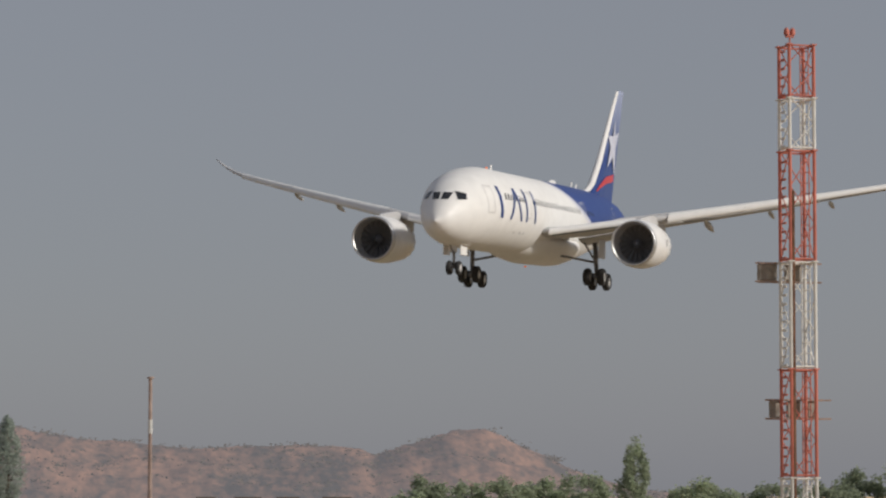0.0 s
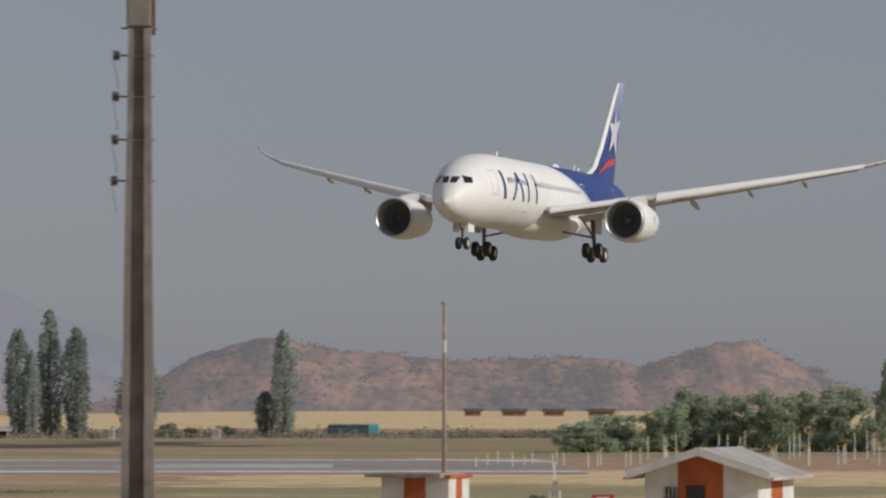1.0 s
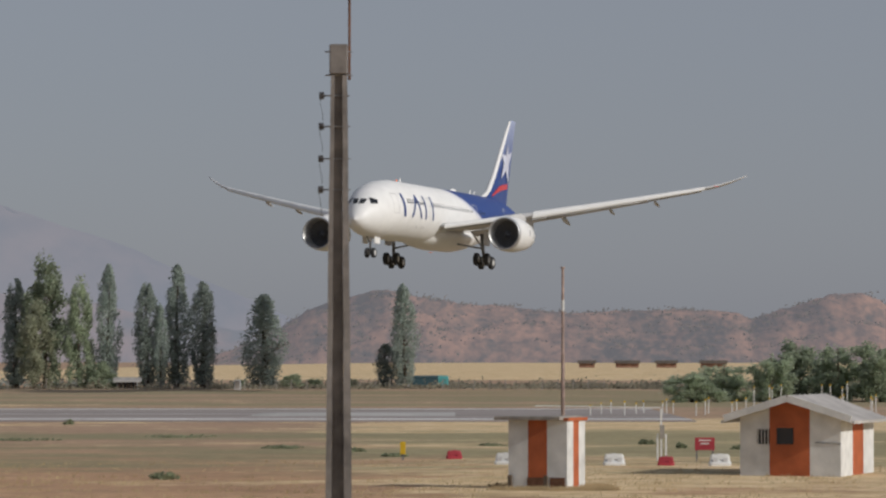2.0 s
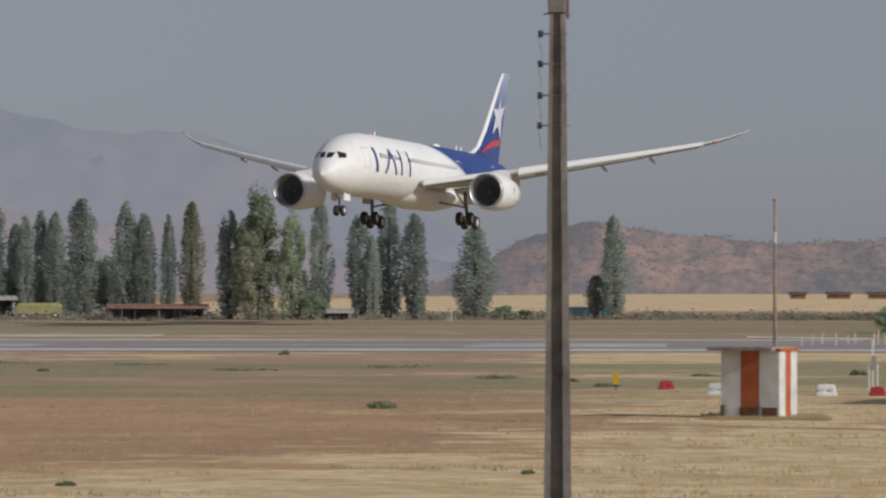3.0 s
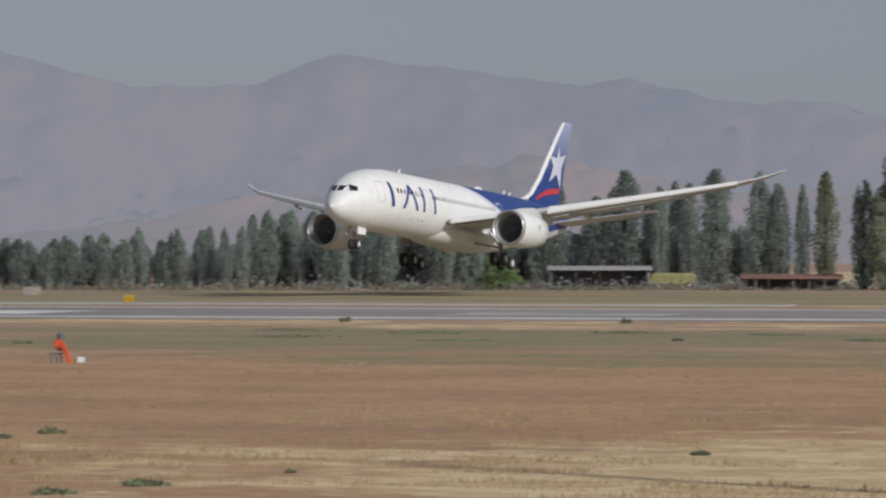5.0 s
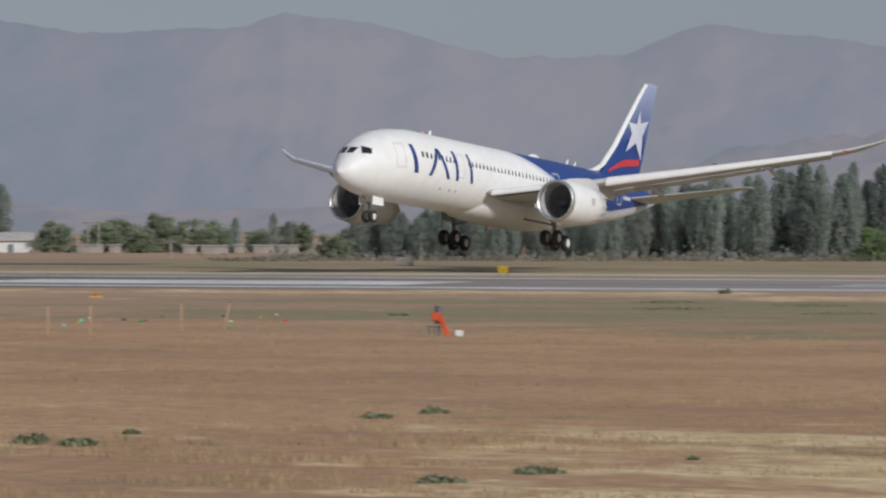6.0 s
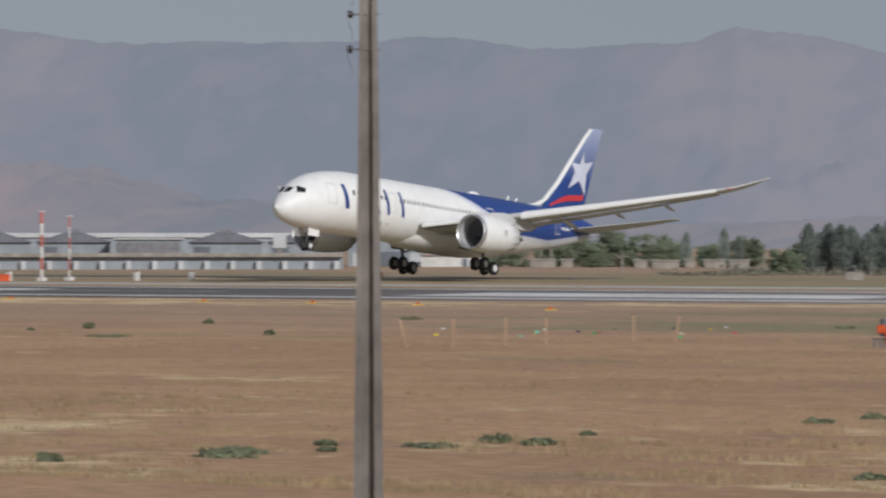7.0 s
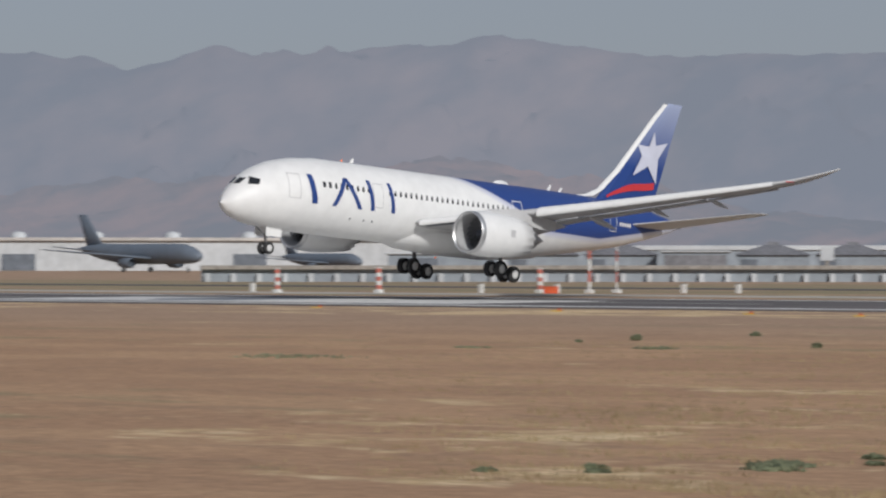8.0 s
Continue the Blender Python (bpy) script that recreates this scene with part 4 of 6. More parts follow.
def build_airliner():
    plane = empty("airliner", Matrix(), "white and blue twin-engine airliner landing with its wheels down", "airplane")
    ss = [0.0, 0.06, 0.15, 0.3, 0.5, 0.8, 1.2, 1.6, 2, 2.5, 3, 3.7, 4.5, 5.5, 6.5, 7.7, 9] + [9 + 1.0 * i for i in range(1, 45)]
    rings = [[hull(s, 360 * k / 56) for k in range(56)] for s in ss]
    body = part("fuselage", loft(rings), SKIN, plane, "white fuselage with a sweeping blue rear", True)
    # belly fairing
    rr = []
    for s, w, d in ((16.2, 0.5, 0.0), (17.6, 1.6, 0.25), (19.2, 2.2, 0.6), (23, 2.7, 0.8), (29, 2.7, 0.75), (32, 2.0, 0.45), (35, 0.6, 0.1)):
        rr.append([Vector((-s, w * math.cos(a), -1.35 - (0.85 + d) * math.sin(a) * (1 if math.sin(a) > 0 else 0.5))) for a in [2 * math.pi * k / 28 for k in range(28)]])
    part("belly_fairing", loft(rr), M["white"], body, "", True)
    # cockpit panes
    for side in (1, -1):
        for p0, p1, z0, z1 in ((4, 27, 0.70, 1.2),):
            bm = bmesh.new()
            grid = []
            for j in range(4):
                row = []
                for i in range(6):
                    phi = p0 + (p1 - p0) * i / 5
                    z = z0 + (z1 - z0) * j / 3 * (1 - 0.12 * (i / 5 if p0 > 50 else 0))
                    lo, hi = 0.2, 6.0
                    for _ in range(30):
                        mid = (lo + hi) / 2
                        lo, hi = (mid, hi) if hull(mid, phi).z < z else (lo, mid)
                    q = hull(lo, phi) + Vector((0.025, 0.02 * math.sin(radians(phi)), 0.02))
                    row.append(bm.verts.new((q.x, q.y * side, q.z)))
                grid.append(row)
            for j in range(3):
                for i in range(5):
                    bm.faces.new((grid[j][i], grid[j][i + 1], grid[j + 1][i + 1], grid[j + 1][i]))
            part("cockpit_window", bm, M["glass"], body, "dark cockpit window", True)
        part("cockpit_window", hull_patch([(1.70, 0.72), (2.40, 0.74), (2.62, 1.16), (2.02, 1.32)], 6, 3, 0.03, side), M["glass"], body, "dark cockpit side window", True)
        # cabin windows
        first = None
        for k in range(56):
            s = 8.1 + 0.585 * k
            if 13.2 < s < 14.6 or 29.0 < s < 30.6:
                continue
            q = hull(s, 74.5)
            if s < 33 and first is not None:
                w = first.copy()
                scene.collection.objects.link(w)
                w.parent, w.location = body, (-(s - 8.1), q.y * side - base_y, 0)
            elif first is None:
                bm = hull_patch([(8.1 - 0.14, 1.08), (8.1 + 0.14, 1.08), (8.1 + 0.14, 1.52), (8.1 - 0.14, 1.52)], 2, 2, 0.02, side)
                first = part("window", bm, M["glass"], body)
                base_y = hull(8.1, 74.5).y * side
        # doors, drawn by their frames
        for s0, s1, z0, z1 in ((4.75, 5.85, 0.0, 1.9), (13.3, 14.4, 0.0, 1.9), (29.3, 30.4, 0.1, 2.0), (42.0, 43.0, 0.6, 2.2)):
            t = 0.06
            for c in (((s0, z0), (s0 + t, z0), (s0 + t, z1), (s0, z1)), ((s1 - t, z0), (s1, z0), (s1, z1), (s1 - t, z1)),
                      ((s0, z1 - t), (s1, z1 - t), (s1, z1), (s0, z1)), ((s0, z0), (s1, z0), (s1, z0 + t), (s0, z0 + t))):
                part("door_frame", hull_patch(c, 2, 4, 0.022, side), M["white" if s0 > 25 else "grey"], body)
        # name marking on the side: plain blue bars
        for a, b, c, d in (((6.5, 1.95), (7.0, 1.95), (7.5, -0.24), (6.95, -0.24)),
                           ((10.15, 2.0), (10.6, 2.0), (9.4, -0.26), (8.95, -0.26)), ((10.15, 2.0), (10.6, 2.0), (12.2, -0.26), (11.75, -0.26)),
                           ((12.65, 2.05), (13.05, 2.05), (13.55, -0.26), (13.15, -0.26)), ((14.95, 2.05), (15.3, 2.05), (15.8, -0.26), (15.4, -0.26))):
            part("marking_bar", hull_patch([a, b, c, d], 3, 8, 0.03, side), M["blue"], body, "plain blue marking")
        for k in range(5):
            part("marking_bar", hull_patch([(43.4 + k * 0.36, 1.45), (43.65 + k * 0.36, 1.45), (43.65 + k * 0.36, 1.15), (43.4 + k * 0.36, 1.15)], 1, 2, 0.03, side), M["white"], body, "plain white marking")
        for k in range(3):
            part("vent", hull_patch([(11.2 + k * 0.9 + 0.6 * (k > 0), -1.0), (11.35 + k * 0.9 + 0.6 * (k > 0), -1.0), (11.35 + k * 0.9 + 0.6 * (k > 0), -1.15), (11.2 + k * 0.9 + 0.6 * (k > 0), -1.15)], 1, 1, 0.02, side), M["darkgrey"], body)
        wing(plane, side)
        engine(plane, side)
        main_gear(plane, side)
        # tailplane
        rr = [[Vector((q.x, q.y * side, q.z)) for q in foil_ring((-s, y, z), c, t)] for y, s, c, z, t in ((0.3, 44.6, 5.4, 1.3, 0.30), (1.6, 45.4, 5.0, 1.45, 0.25), (6, 48.9, 3.3, 2.32, 0.14), (9.2, 51.5, 1.9, 2.98, 0.08), (9.85, 52.3, 1.2, 3.1, 0.04))]
        part("tailplane", loft(rr), M["grey"], plane, "grey swept tailplane", True)
    # fin
    rr = []
    for z, le, te, t in ((2.6, 41.4, 49.5, 0.62), (3.9, 42.8, 49.8, 0.58), (6, 44.7, 50.5, 0.48), (8.5, 46.95, 51.3, 0.36), (11, 49.2, 52.15, 0.24), (12.0, 50.1, 52.5, 0.17), (12.4, 50.9, 52.7, 0.08)):
        rr.append([Vector((-le - u * (te - le), v * t, z)) for u, v in AIRFOIL[:7]] + [Vector((-le - u * (te - le), -v * t, z)) for u, v in AIRFOIL[5:0:-1]])
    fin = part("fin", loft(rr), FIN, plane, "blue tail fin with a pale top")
    # white leading edge with a dorsal fillet
    rr = []
    for z, le, w in ((3.35, 38.6, 0.10), (3.6, 40.8, 0.2), (4.2, 42.3, 0.3), (6, 44.35, 0.28), (8.5, 46.6, 0.22), (11, 48.85, 0.16), (12.3, 50.2, 0.08)):
        rr.append([Vector((-le - 0.5 * (0.9 if z > 4 else 1.8), w, z - 0.05)), Vector((-le - 0.2, w * 0.6, z)), Vector((-le, 0, z)), Vector((-le - 0.2, -w * 0.6, z)), Vector((-le - 0.5 * (0.9 if z > 4 else 1.8), -w, z - 0.05))])
    part("fin_leading_edge", loft(rr, False, False), M["white"], fin, "white fin leading edge", True)
    for side in (1, -1):
        bm = bmesh.new()
        pts = [(-49.0, 9.75), (-49.25, 8.55), (-50.95, 8.95), (-49.75, 7.45), (-49.72, 5.25), (-48.4, 6.7), (-46.35, 5.7), (-47.45, 7.5), (-46.95, 8.45), (-48.35, 8.4)]
        c = bm.verts.new((-48.6, side * (fin_half(48.6, 7.5) + 0.09), 7.5))
        ring = [bm.verts.new((x, side * (fin_half(-x, z) + 0.09), z)) for x, z in pts]
        for i in range(10):
            bm.faces.new((c, ring[i], ring[(i + 1) % 10]))
        part("star", bm, M["star"], fin, "pale white star")
        bm = bmesh.new()
        prev = None
        for i in range(15):
            u = i / 14
            s = 43.2 + 6.3 * u
            z = 3.72 + 1.45 * u ** 0.75 + 0.1 * math.sin(u * 6.28 - 1.2)
            h = 0.10 + 0.2 * min(1.0, u * 2.2)
            pair = (bm.verts.new((-s, side * (fin_half(s, z) + 0.06), z + h)), bm.verts.new((-s, side * (fin_half(s, z) + 0.06), z - h)))
            if prev:
                bm.faces.new((prev[0], prev[1], pair[1], pair[0]))
            prev = pair
        part("wave", bm, M["red"], fin, "red wave stripe")
    nose_gear(plane)
    for s, z0, h, lean in ((13.3, 3.45, 0.38, 0.1), (36.2, 3.45, 0.5, 0.2), (37.6, 3.45, 0.4, 0.2)):
        bm = loft([[Vector((-s - 0.22, 0.03, z0)), Vector((-s, 0, z0)), Vector((-s + 0.18, 0.03, z0)), Vector((-s, -0.03, z0))],
                   [Vector((-s - 0.22 - lean, 0.015, z0 + h)), Vector((-s - lean, 0, z0 + h)), Vector((-s - lean - 0.05, 0.01, z0 + h)), Vector((-s - lean, -0.015, z0 + h))]])
        part("antenna", bm, M["white"], body)
    dome = part("dome", lathe([(0.9, 0.02), (0.6, 0.2), (0, 0.28), (-0.6, 0.2), (-0.9, 0.02)], 12), M["white"], body, "", True)
    dome.location = (-30.5, 0, 3.5)
    for x, z in ((-12.3, 3.5), (-23.5, -3.12)):
        lit = part("beacon", lathe([(-0.0, 0.1), (0.06, 0.09), (0.12, 0.02)], 12, "Z"), M["beacon"], body, "glowing orange beacon", True)
        lit.matrix_basis = pose(x, 0, z, 0 if z > 0 else 180)
    cone = part("tail_cone", lathe([(0, 0.19), (-0.5, 0.14), (-0.55, 0.05)], 14), M["darkgrey"], body, "", True)
    cone.location = (-52.95, 0, 1.85)
    return plane


AIRLINER = build_airliner()


# ---- poles and mast ----
def concrete_pole(x, y, turn, racks, label, k0=1.0):
    """k0: how slim and low the pole is beside the stoutest one."""
    pole = empty("utility_pole", pose(x, y, 0, 0, 0, turn), label, "pole", "concrete poles")

    head = 3.4 + 4.28 * k0

    def w(z):
        return 0.315 * k0 - 0.0235 * (z - 3.4)

    for name, a, b, d0, d1 in (("flange", -0.5, -0.27, -0.5, 0.5), ("flange", 0.2, 0.5, -0.5, 0.5), ("web", -0.27, 0.2, -0.22, 0.22)):
        rings = []
        for z in [-0.3 + (head - 0.12) * k / 18 for k in range(19)]:
            k = w(z)
            j = 0.006 * noise.noise(Vector((z * 2, a, x)))
            rings.append([Vector((k * a + j, k * d0, z)), Vector((k * b + j, k * d0, z)), Vector((k * b + j, k * d1, z)), Vector((k * a + j, k * d1, z))])
        part(name, loft(rings), M["poleconcrete"], pole, "weathered grey concrete")
    part("collar", box(-0.13 * k0, 0.12 * k0, -0.14 * k0, 0.14 * k0, head - 0.41 * k0, head, bevel=0.015), M["poleconcrete"], pole, "squared concrete head")
    part("strap", box(0.124 * k0, 0.16 * k0, -0.05, 0.05, head - 0.48 * k0, head + 0.9, bevel=0.008), M["rust"], pole, "rusty iron strap")
    for z in (head - 0.1 * k0, head - 0.42 * k0):
        part("cap_bolt", rod((-0.19 * k0, -0.05, z), (0.18 * k0, -0.05, z), 0.012 * k0, 0.012 * k0, 6), M["steel"], pole)
    for z in racks:
        k = w(z) / 2
        bm = bmesh.new()
        add_rod(bm, (k + 0.03 * k0, -0.06 * k0, z), (-k - 0.12 * k0, -0.06 * k0, z), 0.012 * k0, 0.012 * k0, 6)
        arm = part("insulator_arm", bm, M["steel"], pole)
        bm = lathe([(-0.035, 0.02), (-0.03, 0.05), (-0.008, 0.055), (0, 0.03), (0.008, 0.055), (0.03, 0.05), (0.04, 0.02)], 12, "X", True)
        bmesh.ops.transform(bm, matrix=Matrix.Translation((-k - 0.12 * k0, -0.06 * k0, z)) @ Matrix.Scale(k0, 4), verts=bm.verts)
        part("insulator", bm, M["insul"], arm, "dark insulator", True)
        bm = bmesh.new()
        prev = Vector((-k - 0.12 * k0, -0.06 * k0, z + 0.03 * k0))
        for i in range(1, 7):
            q = Vector((-k - 0.12 * k0 - 0.018 * math.sin(i * 0.9), -0.06 * k0, z + (0.03 - 0.062 * i) * k0))
            add_rod(bm, prev, q, 0.003 * k0, 0.003 * k0, 4)
            prev = q
        part("wire", bm, M["insul"], arm)
    return pole


concrete_pole(-1.52, 46.6, 1.9, (6.98, 6.56, 6.12, 5.70), "tall weathered concrete pole with a rack of insulators")
concrete_pole(-13.38, 23.12, 30.0, (4.97, 5.25, 5.51, 5.78), "slimmer weathered concrete pole with insulators near its top", 0.6)


def lattice_mast():
    mast = empty("lattice_mast", pose(13.72, 77.5, 0, 0, 0, 10.7), "red and white steel lattice radio mast", "mast")
    w = 0.45
    bounds = [11.13, 10.21, 9.31, 7.40, 5.56, 3.71, 1.86, -0.2]
    top = bounds[0]
    corners = [(-w / 2, -w / 2), (w / 2, -w / 2), (w / 2, w / 2), (-w / 2, w / 2)]
    for i, (hi, lo) in enumerate(zip(bounds, bounds[1:])):
        col = M["mastred"] if i % 2 == 0 else M["mastwhite"]
        said = "red painted steel" if i % 2 == 0 else "white painted steel"
        legs = [part("leg", rod((x, y, lo), (x, y, hi), 0.032, 0.032, 8), col, mast, said) for x, y in corners]
        n = max(2, round((hi - lo) / 0.55))
        for k in range(4):
            (x0, y0), (x1, y1) = corners[k], corners[(k + 1) % 4]
            for j in range(n):
                a, b = lo + (hi - lo) * j / n, lo + (hi - lo) * (j + 1) / n
                p, q = ((x0, y0, a), (x1, y1, b)) if j % 2 == 0 else ((x1, y1, a), (x0, y0, b))
                part("brace", rod(p, q, 0.011, 0.011, 5), col, legs[k])
            for z in (hi - 0.03, lo + 0.03):
                part("crossbar", rod((x0, y0, z), (x1, y1, z), 0.018, 0.018, 5), col, legs[k])
        for x, y in corners:
            part("flange_plate", box(x - 0.05, x + 0.05, y - 0.05, y + 0.05, hi - 0.026, hi - 0.004), col, legs[0])
        # the climbing ladder inside the mast
        bm = bmesh.new()
        for x in (0.02, 0.17):
            add_rod(bm, (x, -0.12, lo), (x, -0.12, hi), 0.011, 0.011, 5)
        for j in range(int((hi - lo) / 0.18)):
            add_rod(bm, (0.02, -0.12, lo + 0.18 * j + 0.08), (0.17, -0.12, lo + 0.18 * j + 0.08), 0.01, 0.01, 5)
        part("ladder", bm, col, legs[1])
        # cable clamps up one face
        for j in range(int((hi - lo) / 0.15)):
            z = lo + 0.15 * j + 0.05
            clamp = part("cable_clamp", box(-w / 2 - 0.03, -w / 2 - 0.01, -0.08, 0.1, -0.02, 0.02), col, legs[3])
            clamp.location = (0, 0, z)
    part("lamp_post", rod((-0.12, 0, top - 0.3), (-0.12, 0, top + 0.14), 0.016, 0.016), M["mastred"], mast)
    part("lamp_bar", box(-0.19, -0.05, -0.03, 0.03, top + 0.13, top + 0.17), M["mastred"], mast)
    for dx in (-0.175, -0.065):
        part("obstruction_lamp", lathe([(0.0, 0.045), (0.04, 0.05), (0.1, 0.045), (0.13, 0.01)], 12, "Z"), M["mastred"], mast, "dark red obstruction lamp", True).location = (dx, 0, top + 0.17)
    for z, x0, x1, panels in ((7.22, -0.66, 0.56, ((-0.6, -0.24), (-0.1, 0.2))), (4.87, -0.5, 0.72, ((-0.4, -0.2), (-0.08, 0.18), (0.3, 0.5)))):
        bm = bmesh.new()
        for dz in (-0.16, 0.16):
            add_box(bm, x0, x1, 0.27, 0.31, z + dz - 0.015, z + dz + 0.015)
            add_box(bm, x0 + 0.1, x1 - 0.1, 0.4, 0.43, z + dz - 0.015, z + dz + 0.015)
        br = part("antenna_bracket", bm, M["paleiron"], mast, "rusty antenna bracket")
        for a, b in panels:
            part("antenna_panel", box(a, b, 0.315, 0.39, z - 0.14, z + 0.15, bevel=0.02), M["concrete"], br, "grimy antenna panel")
    part("cable_tray", box(-0.2, -0.16, -0.26, -0.235, 0, 8.6), M["rust"], mast, "rusty cable run")


lattice_mast()


# ---- huts beside the field ----
def striped_hut():
    hut = empty("striped_hut", pose(2.46, 89.2, 0, 0, 0, -22), "small white hut with orange stripes and a flat roof", "hut")
    w, d, h = 1.64, 1.36, 1.8
    xs = [-w / 2, -w / 2 + 0.55, -w / 2 + 1.08, w / 2]
    for i in range(3):
        mat = M["hutorange"] if i == 1 else M["hutwhite"]
        part("wall_panel", box(xs[i], xs[i + 1] - 0.004, -d / 2, -d / 2 + 0.12, 0, h), mat, hut, "orange painted wall stripe" if i == 1 else "limewashed wall")
    for i, (a, b, o) in enumerate(((-d / 2 + 0.124, -0.22, 0), (-0.216, 0.2, 1), (0.204, d / 2, 0))):
        part("wall_panel", box(w / 2 - 0.12, w / 2, a, b, 0, h), M["hutorange" if o else "hutwhite"], hut)
        part("wall_panel", box(-w / 2, -w / 2 + 0.12, a, b, 0, h), M["hutorange" if o else "hutwhite"], hut)
    part("wall_panel", box(-w / 2 + 0.124, w / 2 - 0.124, d / 2 - 0.12, d / 2, 0, h), M["hutwhite"], hut)
    part("roof_slab", box(-w / 2 - 0.3, w / 2 - 0.1, -d / 2 - 0.3, d / 2 + 0.1, h, h + 0.1, bevel=0.01), M["concrete"], hut, "thin grey concrete roof slab")
    part("roof_edge", box(w / 2 - 0.09, w / 2 + 0.04, -d / 2 - 0.02, d / 2 + 0.1, h - 0.02, h + 0.06), M["hutorange"], hut)
    for x in (-0.74, 0.26):
        part("post", box(x - 0.05, x + 0.05, -d / 2 - 0.14, -d / 2 - 0.05, 0, 0.36), M["bark"], hut)
    for x0, x1 in ((-0.3, 0.18), (0.34, 0.76)):
        part("vent_grille", box(x0, x1, -d / 2 - 0.012, -d / 2 - 0.004, 0.03, 0.3), M["rust"], hut, "dark low vent opening")
    return hut


def thin_pole():
    pole = empty("flag_pole", pose(3.02, 93.4, 0), "slim rusty iron pole behind the striped hut", "pole")
    bm = bmesh.new()
    add_rod(bm, (0, 0, -0.1), (0, 0, 3.4), 0.06, 0.05, 10)
    part("lower_tube", bm, M["paleiron"], pole)
    part("upper_tube", rod((0, 0, 3.4), (0, 0, 5.92), 0.042, 0.036, 10), M["paleiron"], pole)
    part("joint", rod((0, 0, 4.72), (0, 0, 5.02), 0.045, 0.045, 10), M["hutwhite"], pole, "pale band on the pole")
    part("cap", rod((0, 0, 5.9), (0, 0, 5.94), 0.075, 0.075, 10), M["paleiron"], pole)


def gabled_hut():
    hut = empty("gabled_hut", pose(10.48, 100.1, 0, 0, 0, -20), "white and orange hut with a gabled tin roof", "hut")
    w, d, h, r = 3.0, 4.2, 1.72, 2.28
    xs = [-w / 2, -w / 2 + 0.88, -w / 2 + 2.08, w / 2]

    def top(x):
        return h + (r - h) * (1 - abs(x) / (w / 2))

    for i in range(3):
        a, b = xs[i], xs[i + 1] - 0.004
        bm = bmesh.new()
        pts = [(a, 0), (b, 0), (b, top(b))] + ([(0.0, top(0))] if a < 0 < b else []) + [(a, top(a))]
        f = [bm.verts.new((x, -d / 2, z)) for x, z in pts]
        g = [bm.verts.new((x, -d / 2 + 0.12, z)) for x, z in pts]
        bm.faces.new(f)
        bm.faces.new(g[::-1])
        for k in range(len(pts)):
            bm.faces.new((f[k], f[(k + 1) % len(pts)], g[(k + 1) % len(pts)], g[k]))
        part("wall_panel", bm, M["hutorange" if i == 1 else "hutwhite"], hut, "orange painted wall stripe" if i == 1 else "limewashed wall")
    for s in (-1, 1):
        for k in range(3):
            y0 = -d / 2 + 0.124 + k * 1.36
            part("wall_panel", box(s * w / 2 - (0.12 if s > 0 else 0), s * w / 2 + (0.12 if s < 0 else 0), y0, y0 + 1.356, 0, h), M["hutorange" if k == 1 else "hutwhite"], hut)
        bm = bmesh.new()
        rings = []
        for k in range(17):
            y = -d / 2 - 0.35 + (d + 0.6) * k / 16
            up = 0.02 * (k % 2)
            rings.append([Vector((0, y, r + 0.06 + up)), Vector((s * (w / 2 + 0.48), y, h - 0.12 + up)), Vector((s * (w / 2 + 0.48), y, h - 0.2 + up)), Vector((0, y, r - 0.0 + up))])
        bm.free()
        part("roof_sheet", loft(rings), M["roof"], hut, "pale corrugated roof sheet")
        bm = bmesh.new()
        add_box(bm, 0, 1.98, -d / 2 - 0.4, -d / 2 - 0.352, -0.1, 0.1, m=Matrix.Translation((0, 0, r - 0.02)) @ pose(0, 0, 0, 0, 17.5, 0 if s > 0 else 0))
        if s < 0:
            for v in bm.verts:
                v.co.x *= -1
        part("bargeboard", bm, M["hutwhite"], hut, "white bargeboard")
    win = part("window", box(-0.98, -0.62, -d / 2 - 0.03, -d / 2 - 0.004, 0.92, 1.35), M["glass"], hut, "barred window")
    for k in range(4):
        part("window_bar", rod((-0.95 + 0.1 * k, -d / 2 - 0.045, 0.9), (-0.95 + 0.1 * k, -d / 2 - 0.045, 1.37), 0.012, 0.012, 6), M["mastwhite"], win)
    win = part("window", box(-0.4, 0.1, -d / 2 - 0.03, -d / 2 - 0.004, 0.92, 1.4), M["glass"], hut, "dark barred window")
    part("window_frame", box(-0.44, 0.14, -d / 2 - 0.05, -d / 2 - 0.032, 1.4, 1.46), M["hutorange"], win)
    part("cable", rod((0.75, -d / 2 - 0.02, 0.98), (1.5, -d / 2 - 0.02, 0.95), 0.012, 0.012, 5), M["insul"], hut)
    return hut


striped_hut()
thin_pole()
gabled_hut()


